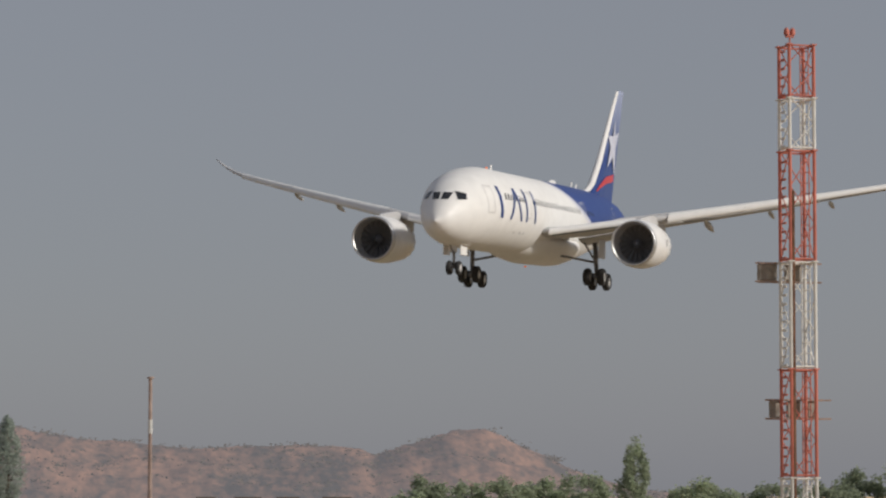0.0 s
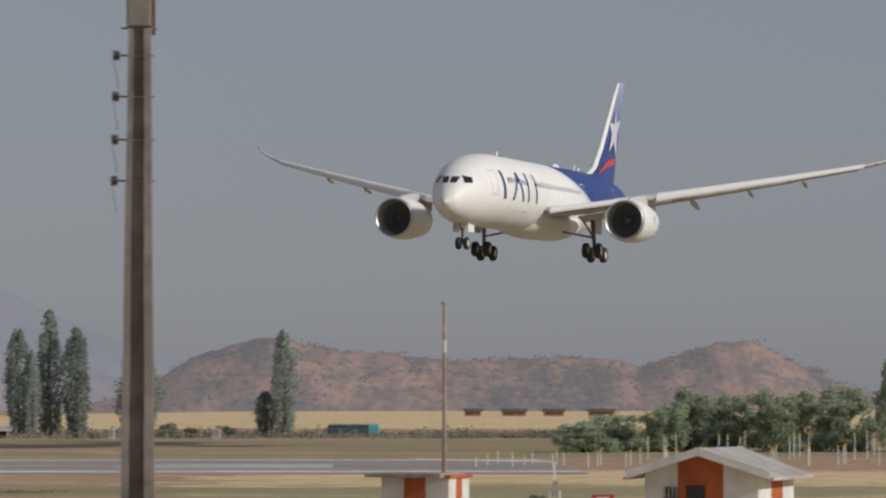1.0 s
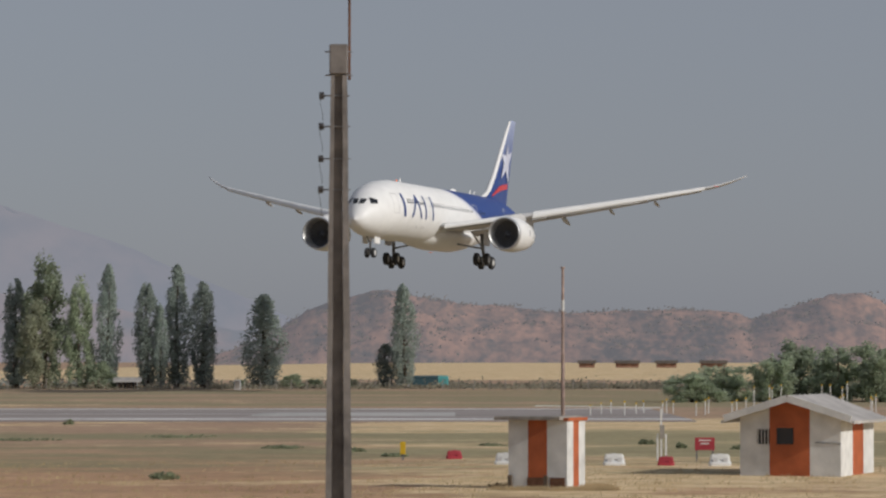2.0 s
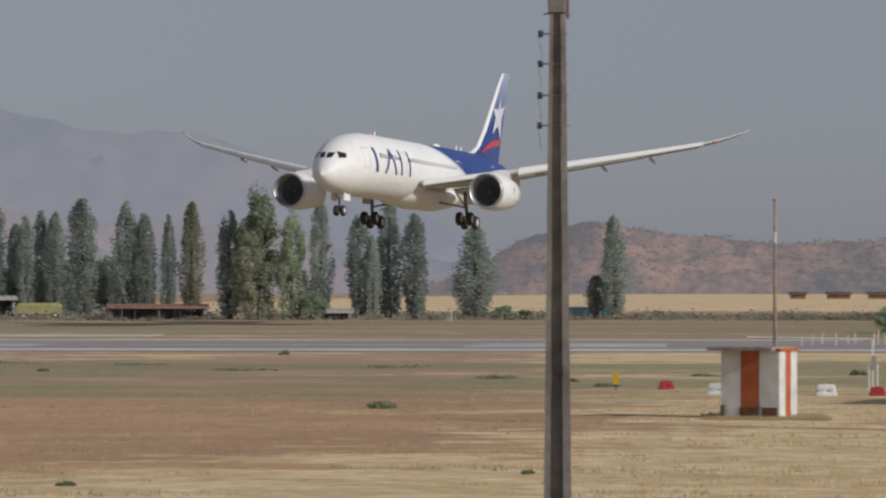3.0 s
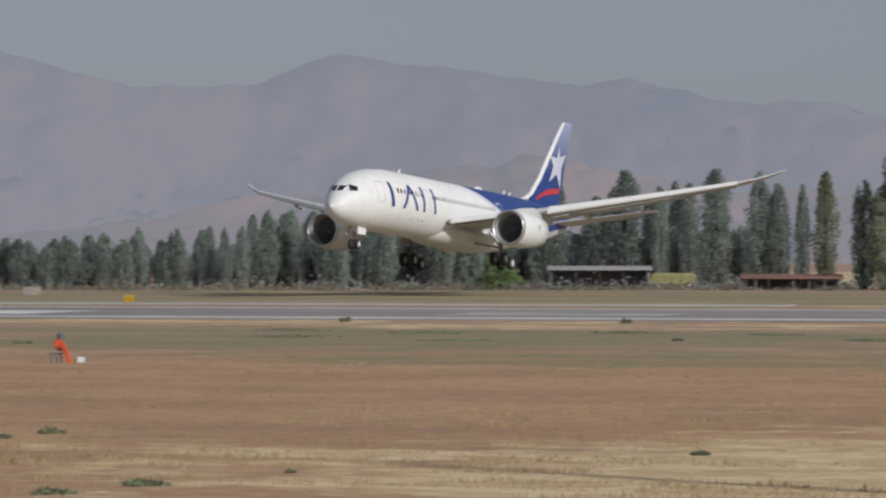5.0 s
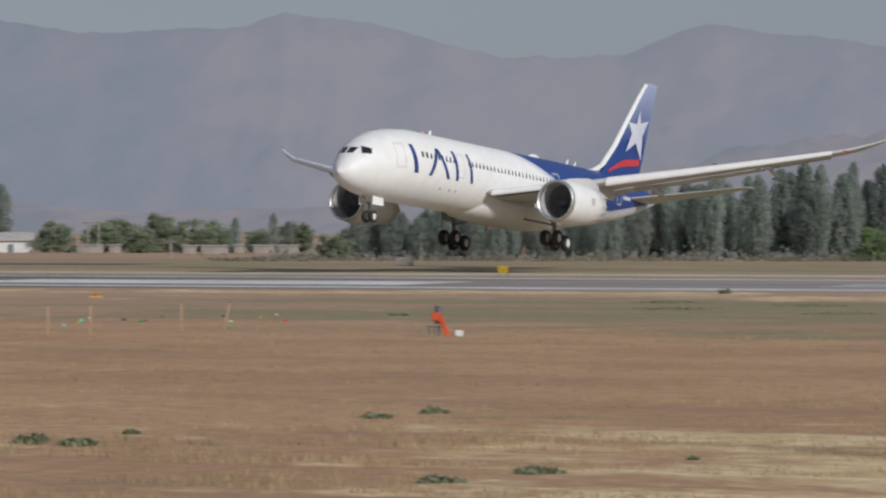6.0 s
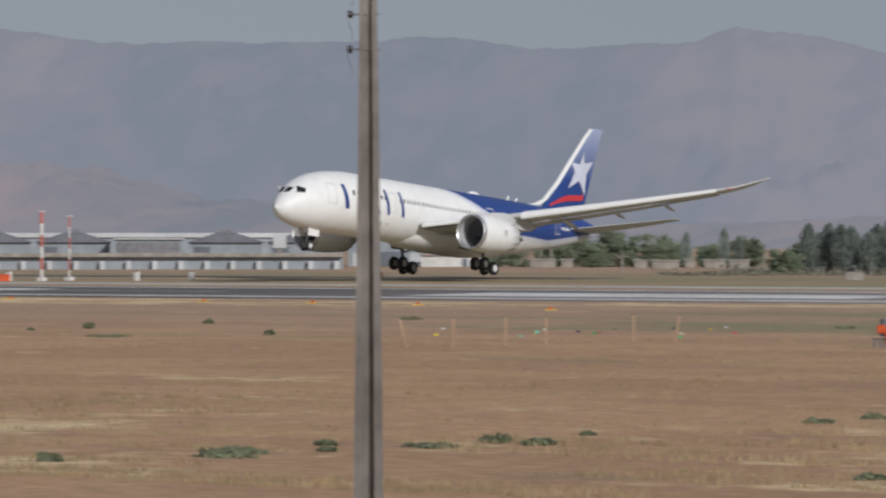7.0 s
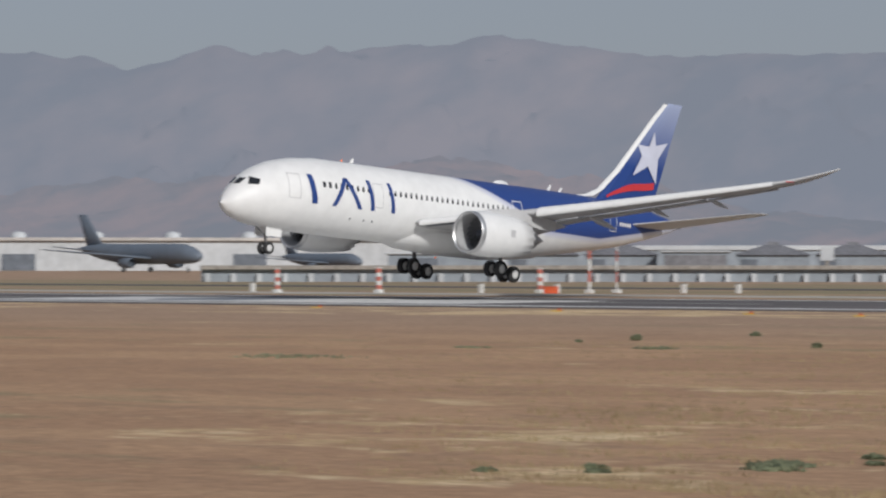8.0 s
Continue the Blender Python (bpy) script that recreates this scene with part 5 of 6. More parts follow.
def road_barrier(x, y, turn, colour):
    length, tall = (0.54, 0.66) if colour == "red" else (0.68, 0.86)
    mat = M["barred" if colour == "red" else "barwhite"]
    b = empty("road_barrier", pose(x, y, 0, 0, 0, turn), colour + " plastic water-filled road barrier on the grass", "barrier", "plastic barriers")
    rings = []
    for xx in (-length / 2, -length / 2 + 0.06, length / 2 - 0.06, length / 2):
        k = 0.86 if abs(xx) > length / 2 - 0.03 else 1
        rings.append([Vector((xx, -0.2 * k, 0)), Vector((xx, -0.2 * k, 0.1)), Vector((xx * 0.93, -0.11 * k, 0.2)), Vector((xx * 0.86, -0.075 * k, 0.42 * k + 0.02)),
                      Vector((xx * 0.86, 0.075 * k, 0.42 * k + 0.02)), Vector((xx * 0.93, 0.11 * k, 0.2)), Vector((xx, 0.2 * k, 0.1)), Vector((xx, 0.2 * k, 0))])
    part("body", loft([[Vector((q.x, q.y, q.z * tall)) for q in ring] for ring in rings]), mat, b)
    for xx in (-0.16, 0.16):
        part("recess", box(xx - 0.07, xx + 0.07, -0.165, -0.15, 0.06, 0.3 * tall), M["grey" if colour == "white" else "barred"], b)
    part("filler_cap", rod((0, 0, 0.43 * tall), (0, 0, 0.43 * tall + 0.03), 0.05, 0.05, 10), mat, b)


for x, y, t, c in ((0.0, 114.6, 4, "red"), (1.65, 108.5, -6, "white"), (5.1, 107.6, 3, "white"), (6.75, 107.6, -4, "red"), (8.45, 107.4, 2, "white")):
    road_barrier(x, y, t, c)


def board_sign(x, y, w, z0, z1, mat, label, n_posts=2, bars=0):
    s = empty("sign_board", pose(x, y, 0, 0, 0, -2), label, "sign")
    part("board", box(-w / 2, w / 2, -0.02, 0.02, z0, z1, bevel=0.005), mat, s)
    for i in range(n_posts):
        px = (-w / 2 + 0.06 + i * (w - 0.12)) if n_posts > 1 else 0
        part("post", box(px - 0.025, px + 0.025, 0.022, 0.06, 0, z0 + 0.05), M["steel"], s)
    for i in range(bars):
        z = z1 - 0.09 - i * 0.11
        part("writing_bar", box(-w * 0.3 + 0.05 * i, w * 0.3 - 0.05 * i, -0.03, -0.022, z - 0.025, z + 0.015), M["mastwhite"], s)


board_sign(8.35, 112.5, 0.66, 0.36, 0.78, M["barred"], "red notice board with faded white writing", 2, 2)
board_sign(-1.72, 113.3, 0.18, 0.2, 0.62, M["yellow"], "small yellow marker board on a post", 1)
board_sign(-86.54, 236.74, 0.8, 0.25, 0.8, M["yellow"], "yellow runway guidance sign", 2, 1)
board_sign(-165.5, 286.96, 2.2, 0.15, 0.75, M["barred"], "dark red runway guidance sign", 2)


def gate_posts():
    g = empty("gate_frame", pose(6.9, 112.5, 0), "slim white gate frame beside the barriers", "gate")
    for x in (-0.12, 0.0, 0.16):
        part("post", box(x - 0.03, x + 0.03, -0.03, 0.03, 0, 1.75 if x == 0 else 0.9), M["mastwhite"], g)
    part("bar", rod((-0.02, 0, 1.77), (-4.2, 0, 1.83), 0.022, 0.022, 6), M["mastwhite"], g, "long white barrier arm")
    part("box", box(-0.05, 0.1, -0.07, -0.031, 0.75, 1.2), M["concrete"], g)


gate_posts()
def light_post(x, y, tall):
    p = empty("approach_light", pose(x, y, 0), "white post with a small yellow lamp head", "light post", "approach lights")
    part("post", rod((0, 0, 0), (0, 0, tall), 0.035, 0.03, 6), M["mastwhite"], p)
    part("lamp_head", rod((0, -0.05, tall + 0.04), (0, 0.05, tall + 0.04), 0.06, 0.05, 8), M["yellow"], p)


rng = random.Random(17)
for i in range(34):
    light_post(8.0 + i * 0.72 + rng.uniform(-0.2, 0.2), 199 + 0.25 * i + (i % 3) * 4, 0.6 + 0.06 * (i % 4) + 0.012 * i)
for i in range(26):
    light_post(20.5 + i * 1.12 + rng.uniform(-0.3, 0.3), 228 + (i % 4) * 5, rng.uniform(1.1, 1.5) + 0.024 * i)


# ---- sheds and vehicles among the trees ----
def open_shed(x, y, turn, w, d, h, roof, wall, label):
    s = empty("shed", pose(x, y, 0, 0, 0, turn), label, "shed")
    part("wall", box(-w / 2, w / 2, d / 2 - 0.15, d / 2, 0, h), M[wall], s)
    part("wall", box(w / 2 - 0.15, w / 2, -d / 2, d / 2 - 0.154, 0, h), M["hangarlight"], s, "pale end wall")
    part("wall", box(-w / 2, -w / 2 + 0.15, -d / 2, d / 2 - 0.154, 0, h), M[wall], s)
    part("floor_slab", box(-w / 2 + 0.154, w / 2 - 0.154, -d / 2, d / 2 - 0.154, -0.05, 0.05), M["shed"], s)
    rings = []
    for k in range(int(w / 0.4) + 1):
        xx = -w / 2 - 0.4 + (w + 0.8) * k / int(w / 0.4)
        u = 0.04 * (k % 2)
        rings.append([Vector((xx, -d / 2 - 0.4, h + 0.03 + u)), Vector((xx, d / 2 + 0.3, h + 0.5 + u)), Vector((xx, d / 2 + 0.3, h + 0.42 + u)), Vector((xx, -d / 2 - 0.4, h - 0.05 + u))])
    part("roof", loft(rings), M[roof], s, "corrugated sheet roof")
    for k in range(5):
        px = -w / 2 + 0.3 + (w - 0.6) * k / 4
        part("post", box(px - 0.07, px + 0.07, -d / 2 - 0.06, -d / 2 + 0.06, 0, h - 0.06), M["bark"], s)


open_shed(-86.2, 405, 13, 12.2, 5.0, 2.2, "roof", "shed", "long low shed with a pale tin roof")
open_shed(-58.5, 381, 9, 11.0, 4.0, 1.3, "rustroof", "shed", "low lean-to with a rusty tin roof")
open_shed(-37.2, 379, 5, 2.4, 2.0, 0.8, "roof", "shed", "tiny low shelter with a tin roof")


def canvas_trailer():
    t = empty("covered_trailer", pose(-76.3, 402, 0, 0, 0, 11), "olive canvas-covered trailer beside a shed", "trailer")
    rings = []
    for x in (-2.8, -2.4, 0, 2.4, 2.8):
        k = 0.85 if abs(x) > 2.5 else 1
        rings.append([Vector((x, -1, 0.5)), Vector((x, -1, 1.5 * k)), Vector((x, -0.7, 1.85 * k)), Vector((x, 0.7, 1.85 * k)), Vector((x, 1, 1.5 * k)), Vector((x, 1, 0.5))])
    part("cover", loft(rings), M["lime"], t, "olive canvas cover")
    part("chassis", box(-2.7, 2.7, -0.9, 0.9, 0.32, 0.49), M["shed"], t)
    for x in (-1.9, 1.9):
        for y in (-0.9, 0.9):
            wheel(t, (x, y, 0.36), 0.36, 0.22)


canvas_trailer()
for i, (a, w) in enumerate(((-2.24, 1.5), (-2.93, 2.2), (-3.6, 1.9), (-4.4, 2.4))):
    p = az(a, 640)
    b = empty("barn", pose(p.x, p.y, rise(p.x, p.y), 0, 0, a), "long low brown barn at the foot of the hill", "barn", "barns")
    part("wall", box(-w, w, -2, 2, -0.3, 0.85), M["rustroof"], b)
    part("roof", loft([[Vector((x, -2.4, 0.8)), Vector((x, 0, 1.4)), Vector((x, 2.4, 0.8)), Vector((x, 0, 1.2))] for x in (-w - 0.3, 0, w + 0.3)]), M["bark"], b)


def small_bus():
    b = empty("bus", Matrix(), "small teal minibus driving behind the trees", "bus")
    def shell(xs):
        rings = []
        for x in xs:
            k = 0.92 if abs(x) > 2.85 else 1
            rings.append([Vector((x, -0.95 * k, 0.35)), Vector((x, -0.95 * k, 1.1)), Vector((x, -0.82 * k, 1.45 * k)), Vector((x, 0.82 * k, 1.45 * k)), Vector((x, 0.95 * k, 1.1)), Vector((x, 0.95 * k, 0.35))])
        return loft(rings)

    body = part("body", shell((-1.7, -0.6, 0, 1.2, 2.7, 2.9)), M["busdark"], b, "dark teal coachwork")
    part("rear_section", shell((-2.9, -2.8, -1.71)), M["teal"], b, "bright teal rear end")
    part("rear_window", box(-2.93, -2.905, -0.6, 0.6, 0.8, 1.2), M["glass"], b)
    for y in (-0.93, 0.93):
        for k in range(6):
            part("window", box(-1.62 + k * 0.72, -0.98 + k * 0.72, y - 0.012 * (1 if y > 0 else 1), y + 0.012, 0.6, 1.2), M["glass"], body)
    for x in (-1.8, 1.8):
        for y in (-0.85, 0.85):
            wheel(b, (x, y, 0.25), 0.25, 0.2)
    return b


BUS = small_bus()
for i in range(60):
    f = i / 59
    p = az(-2 + 25 * f, 372 + 10 * math.sin(i))
    if i % 4 == 0:
        q = empty("fence_panel", pose(p.x, p.y, 0, 0, 0, -2 + 25 * f), "weathered wire fence panel below the trees", "fence", "airfield fence")
        for k in range(5):
            part("post", box(-3.4 + k * 1.7, -3.3 + k * 1.7, -0.05, 0.05, 0, 1.15), M["concrete"], q)
        for z in (0.35, 0.7, 1.05):
            part("wire", rod((-3.4, -0.06, z), (3.45, -0.06, z), 0.012, 0.012, 4), M["steel"], q)
for x, y, w in ((2.0, 371, 1.0), (-9.0, 368, 0.7)):
    c = empty("utility_cabinet", pose(x - 15, y, 0), "pale grey cabinet at the foot of the trees", "cabinet")
    part("body", box(-w / 2, w / 2, -0.3, 0.3, 0, 1.1, bevel=0.02), M["hangarlight"], c)
    part("door", box(-w / 2 + 0.08, w / 2 - 0.08, -0.325, -0.303, 0.12, 1.0), M["concrete"], c)


# ---- things beside the runway ----
def pump_unit():
    u = empty("pump_unit", pose(-40.15, 103.59, 0, 0, 0, 21), "orange field pump with a dark motor and bench", "pump")
    part("motor", rod((-0.12, 0, 0.4), (-0.1, 0, 0.98), 0.13, 0.12, 12), M["darkgrey"], u, "dark motor drum")
    part("tank", box(-0.33, -0.04, -0.18, -0.1, 0.5, 0.78, bevel=0.02), M["orange"], u)
    bm = box(-0.085, 0.085, -0.05, 0.05, -0.03, 0.72, bevel=0.015, m=pose(0.2, -0.15, 0.0, 0, -22, 0))
    part("chute", bm, M["orange"], u, "slanted orange chute")
    for x in (-0.42, -0.24, -0.1):
        part("leg", box(x - 0.03, x + 0.03, -0.05, 0.05, 0, 0.3), M["darkgrey"], u)
    part("bench", box(-0.5, -0.02, -0.08, 0.08, 0.3, 0.34), M["darkgrey"], u)
    part("case", box(0.42, 0.68, -0.1, 0.1, 0.0, 0.2, bevel=0.02), M["barwhite"], u, "pale grey case")


pump_unit()
for x, y in ((-93.25, 166.82), (-80.13, 157.71), (-101.53, 168.89), (-126.49, 173.11), (-148.48, 175.3), (-110.51, 170.97)):
    m = empty("runway_marker", pose(x, y, 0, 0, 0, 28), "flat orange marker cone with a yellow board", "marker", "runway markers")
    part("cone", lathe([(0.0, 0.15), (0.03, 0.15), (0.04, 0.11), (0.16, 0.07), (0.17, 0.02)], 16, "Z"), M["orange"], m, "", True)
    part("board", box(-0.35, 0.35, -1.4, -1.32, 0.0, 0.05), M["yellow"], m, "yellow board lying on the grass")
for a, d, h, r in ((35.64, 322, 6.6, 0.15), (35.17, 325, 6.2, 0.08), (39.26, 322, 2.4, 0.26), (36.49, 322, 2.3, 0.26), (41.0, 324, 2.3, 0.24)):
    x, y, _ = az(a, d)
    m = empty("striped_mast", pose(x, y, 0), "red and white striped mast", "mast", "striped masts")
    n = 6
    for k in range(n):
        part("mast_band", rod((0, 0, h * k / n), (0, 0, h * (k + 1) / n), r, r, 10), M["mastred" if k % 2 else "mastwhite"], m)
    part("foot", box(-0.4, 0.4, -0.3, 0.3, 0, 0.35, bevel=0.03), M["mastwhite"], m)
    part("lamp_bar", box(-0.3, 0.3, -0.06, 0.06, h, h + 0.14), M["mastwhite"], m)
for x, y in ((-190.73, 260.67), (-180.67, 267.59), (-197.76, 257.74), (-222.31, 251.95), (-175.65, 269.54)):
    m = empty("marker_post", pose(x, y, 0), "short white marker post", "post", "marker posts")
    part("post", box(-0.25, 0.25, -0.2, 0.2, 0, 0.9, bevel=0.04), M["mastwhite"], m)
    part("cap", box(-0.28, 0.28, -0.23, 0.23, 0.9, 0.98), M["concrete"], m)
m = empty("equipment_box", pose(-189.26, 257.66, 0, 0, 0, 36), "orange equipment box beside the runway", "box")
part("body", box(-0.7, 0.7, -0.3, 0.3, 0, 0.6, bevel=0.03), M["orange"], m)
part("lid", box(-0.74, 0.74, -0.34, 0.34, 0.6, 0.68), M["orange"], m)
m = empty("equipment_box", pose(-121.84, 305.57, 0, 0, 0, 22), "grey concrete equipment box beyond the runway", "box")
part("body", box(-0.9, 0.9, -0.5, 0.5, 0, 0.8, bevel=0.03), M["concrete"], m)
part("aerial", rod((-0.3, 0, 0.8), (-0.35, 0, 2.6), 0.05, 0.04), M["darkgrey"], m)
colours = ((0.6, 0.05, 0.08), (0.05, 0.5, 0.12), (0.7, 0.7, 0.7), (0.25, 0.2, 0.6), (0.65, 0.5, 0.05), (0.7, 0.7, 0.72), (0.1, 0.5, 0.4))
SCRAP = [material("scrap_plastic", c, 0.4, 0, 0.1, 5, 0.0) for c in colours]
rng = random.Random(11)
for i in range(20):
    p = az(23.7 + 5.3 * rng.random(), 118 + 20 * rng.random())
    ob = mesh_object("litter_scrap", [(-0.13, -0.04, 0.06), (0.13, -0.07, 0.05), (0.16, 0.06, 0.13), (0.0, 0.1, 0.16), (-0.12, 0.05, 0.12), (0.02, 0.0, 0.1)],
                     [(0, 1, 5), (1, 2, 5), (2, 3, 5), (3, 4, 5), (4, 0, 5), (4, 3, 2, 1, 0)], SCRAP[i % 7])
    ob.matrix_world = pose(p.x, p.y, -0.03, 20, 0, rng.uniform(0, 360)) @ Matrix.Diagonal((0.62, 0.62, 0.62, 1))
    tagged(ob, "bright plastic scrap on the dry grass", "litter", "litter")
for a, d, lean in ((29.4, 112, 14), (28.6, 112, 0), (27.7, 114, 0), (27.0, 114, 0), (24.8, 118, -12), (25.5, 117, 0)):
    p = az(a, d)
    s = empty("wooden_stake", pose(p.x, p.y, 0, 0, -lean, a), "thin weathered wooden stake in the ground", "stake", "stakes")
    part("shaft", box(-0.035, 0.035, -0.025, 0.025, -0.1, 0.95), M["stakewood"], s)
    part("tip", box(-0.03, 0.03, -0.02, 0.02, 0.952, 1.0), M["bark"], s)


# ---- hangars and apron ----
def facade(a0, a1, d):
    """A frame along the line between two bearings: origin, length and turn."""
    p, q = az(a0, d), az(a1, d)
    v = q - p
    return (p + q) / 2, v.length, math.degrees(math.atan2(v.y, v.x))


def hangar(a0, a1, d, h, roof_h, label, doors, hip=True):
    c, w, turn = facade(a1, a0, d)
    g = empty("hangar", pose(c.x, c.y, 0, 0, 0, turn), label, "hangar", "hangars")
    part("wall", box(-w / 2, w / 2, 0, 18, 0, h), M["hangar"], g, "grey-blue cladding")
    if hip:
        rings = [[Vector((-w / 2 - 0.5, -0.6, h)), Vector((w / 2 + 0.5, -0.6, h)), Vector((w / 2 + 0.5, 18.4, h)), Vector((-w / 2 - 0.5, 18.4, h))],
                 [Vector((-w * 0.12, 4, h + roof_h)), Vector((w * 0.12, 4, h + roof_h)), Vector((w * 0.12, 14, h + roof_h)), Vector((-w * 0.12, 14, h + roof_h))]]
        part("roof", loft(rings), M["shed"], g, "grey hipped roof")
        part("vent", box(-w * 0.08, w * 0.08, 6, 12, h + roof_h + 0.01, h + roof_h + 0.5), M["shed"], g)
    else:
        part("roof", box(-w / 2 - 0.4, w / 2 + 0.4, -0.5, 18.4, h + 0.004, h + roof_h, bevel=0.08), M["hangarlight"], g, "pale flat roof edge")
    for u0, u1, z1, mat in doors:
        part("door", box(-w / 2 + w * u0, -w / 2 + w * u1, -0.12, -0.01, 0.05, z1), M[mat], g)


for mid in (31.15, 32.5, 35.1, 36.45):
    hangar(mid - 0.62, mid + 0.62, 530, 3.9, 1.6, "grey-blue hangar with a hipped roof", ((0.06, 0.28, 3.2, "hangardark"), (0.34, 0.62, 3.3, "hangar"), (0.68, 0.94, 3.3, "hangar")))
hangar(33.25, 34.4, 524, 4.3, 0.25, "plain dark grey workshop block", ((0.04, 0.96, 3.9, "shed"),), False)
hangar(37.2, 39.1, 545, 4.0, 0.3, "grey-blue workshop with an open front", ((0.1, 0.45, 3.4, "hangardark"), (0.5, 0.9, 3.4, "hangar")), False)
hangar(28.9, 30.4, 540, 4.4, 1.1, "grey building with a pale upper storey", ((0.05, 0.3, 2.2, "hangarlight"), (0.38, 0.6, 2.4, "hangardark"), (0.7, 0.95, 2.2, "hangarlight")), False)
hangar(30.5, 38.0, 640, 4.9, 0.9, "long pale maintenance hall behind the hangars", ((0.02, 0.2, 4, "hangarlight"),), False)
p = az(31.58, 505)
b = empty("billboard", pose(p.x, p.y, 0, 0, 0, 32), "pale billboard on a post before the hangars", "billboard")
part("board", box(-1.0, 1.0, -0.1, 0.1, 3.0, 5.0, bevel=0.03), M["hangarlight"], b)
part("post", box(-0.25, 0.25, 0.11, 0.4, 0, 3.2), M["concrete"], b)
c, w, turn = facade(50.0, 38.2, 900)
g = empty("terminal_hall", pose(c.x, c.y, 0, 0, 0, turn), "long white terminal hall across the apron", "building")
part("wall", box(-w / 2, w / 2, 0, 30, 0, 8.0), M["hangarlight"], g, "white cladding")
part("roof", box(-w / 2 - 1, w / 2 + 1, -1.2, 31, 8.0, 8.9, bevel=0.1), M["roof"], g, "pale roof")
for k in range(9):
    x = -w / 2 + w * (k + 0.5) / 9
    part("roof_vent", lathe([(0, 2.2), (1.0, 2.1), (1.6, 1.4), (1.8, 0.05)], 14, "Z"), M["hangarlight"], g, "rounded white roof vent", True).location = (x, 4, 8.8)
    part("bay_door", box(x - 4.5, x + 4.5, -0.15, -0.01, 0.1, 4.5), M["hangarlight" if k % 3 else "hangardark"], g)
c, w, turn = facade(42.3, 30.5, 480)
g = empty("colonnade", pose(c.x, c.y, 0, 0, 0, turn), "long low brown canopy with white pillars", "canopy")
part("roof", box(-w / 2, w / 2, -1.5, 3, 1.75, 2.35, bevel=0.05), M["concrete"], g, "grey-brown canopy roof")
part("wall", box(-w / 2, w / 2, -0.4, 3, 0, 1.74), M["hangar"], g)
for k in range(27):
    x = -w / 2 + 1 + (w - 2) * k / 26
    part("pillar", box(x - 0.35, x + 0.35, -1.3, -0.7, 0, 1.2), M["hangarlight"], g)
p = az(28.6, 535)
g = empty("gabled_store", pose(p.x, p.y, 0, 0, 0, 29), "low white store with a gabled roof", "building")
part("wall", box(-5.2, 5.2, -2.5, 2.5, 0, 1.9), M["hutwhite"], g)
part("roof", loft([[Vector((x, -3, 1.85)), Vector((x, 0, 3.2)), Vector((x, 3, 1.85)), Vector((x, 0, 2.95))] for x in (-5.6, -2.8, 0, 2.8, 5.6)]), M["roof"], g, "pale tin roof")
part("door", box(1.4, 2.3, -2.56, -2.51, 0, 1.3), M["hangardark"], g)
for a, d, h in ((27.1, 520, 5.0), (26.92, 525, 5.1), (25.7, 430, 2.4)):
    p = az(a, d)
    g = empty("concrete_post", pose(p.x, p.y, 0), "pale concrete post across the airfield", "post")
    part("shaft", rod((0, 0, 0), (0, 0, h), 0.17, 0.13, 8), M["concrete"], g)
    part("head", box(-0.9, 0.9, -0.1, 0.1, h - 0.5, h - 0.3), M["concrete"], g)
rng = random.Random(3)
for i in range(9):
    p = az(23.7 + 0.42 * i, 500 + rng.uniform(-20, 30))
    g = empty("storage_shelter", pose(p.x, p.y, 0, 0, 0, 25), "low pale shelter at the airfield edge", "shelter", "low shelters")
    w = rng.uniform(0.6, 2.2)
    part("body", box(-w, w, -1, 1, 0, 1.216, bevel=0.05), M["concrete"], g)
    part("roof", box(-w - 0.2, w + 0.2, -1.2, 1.2, 1.22, 1.34), M["roof"], g)


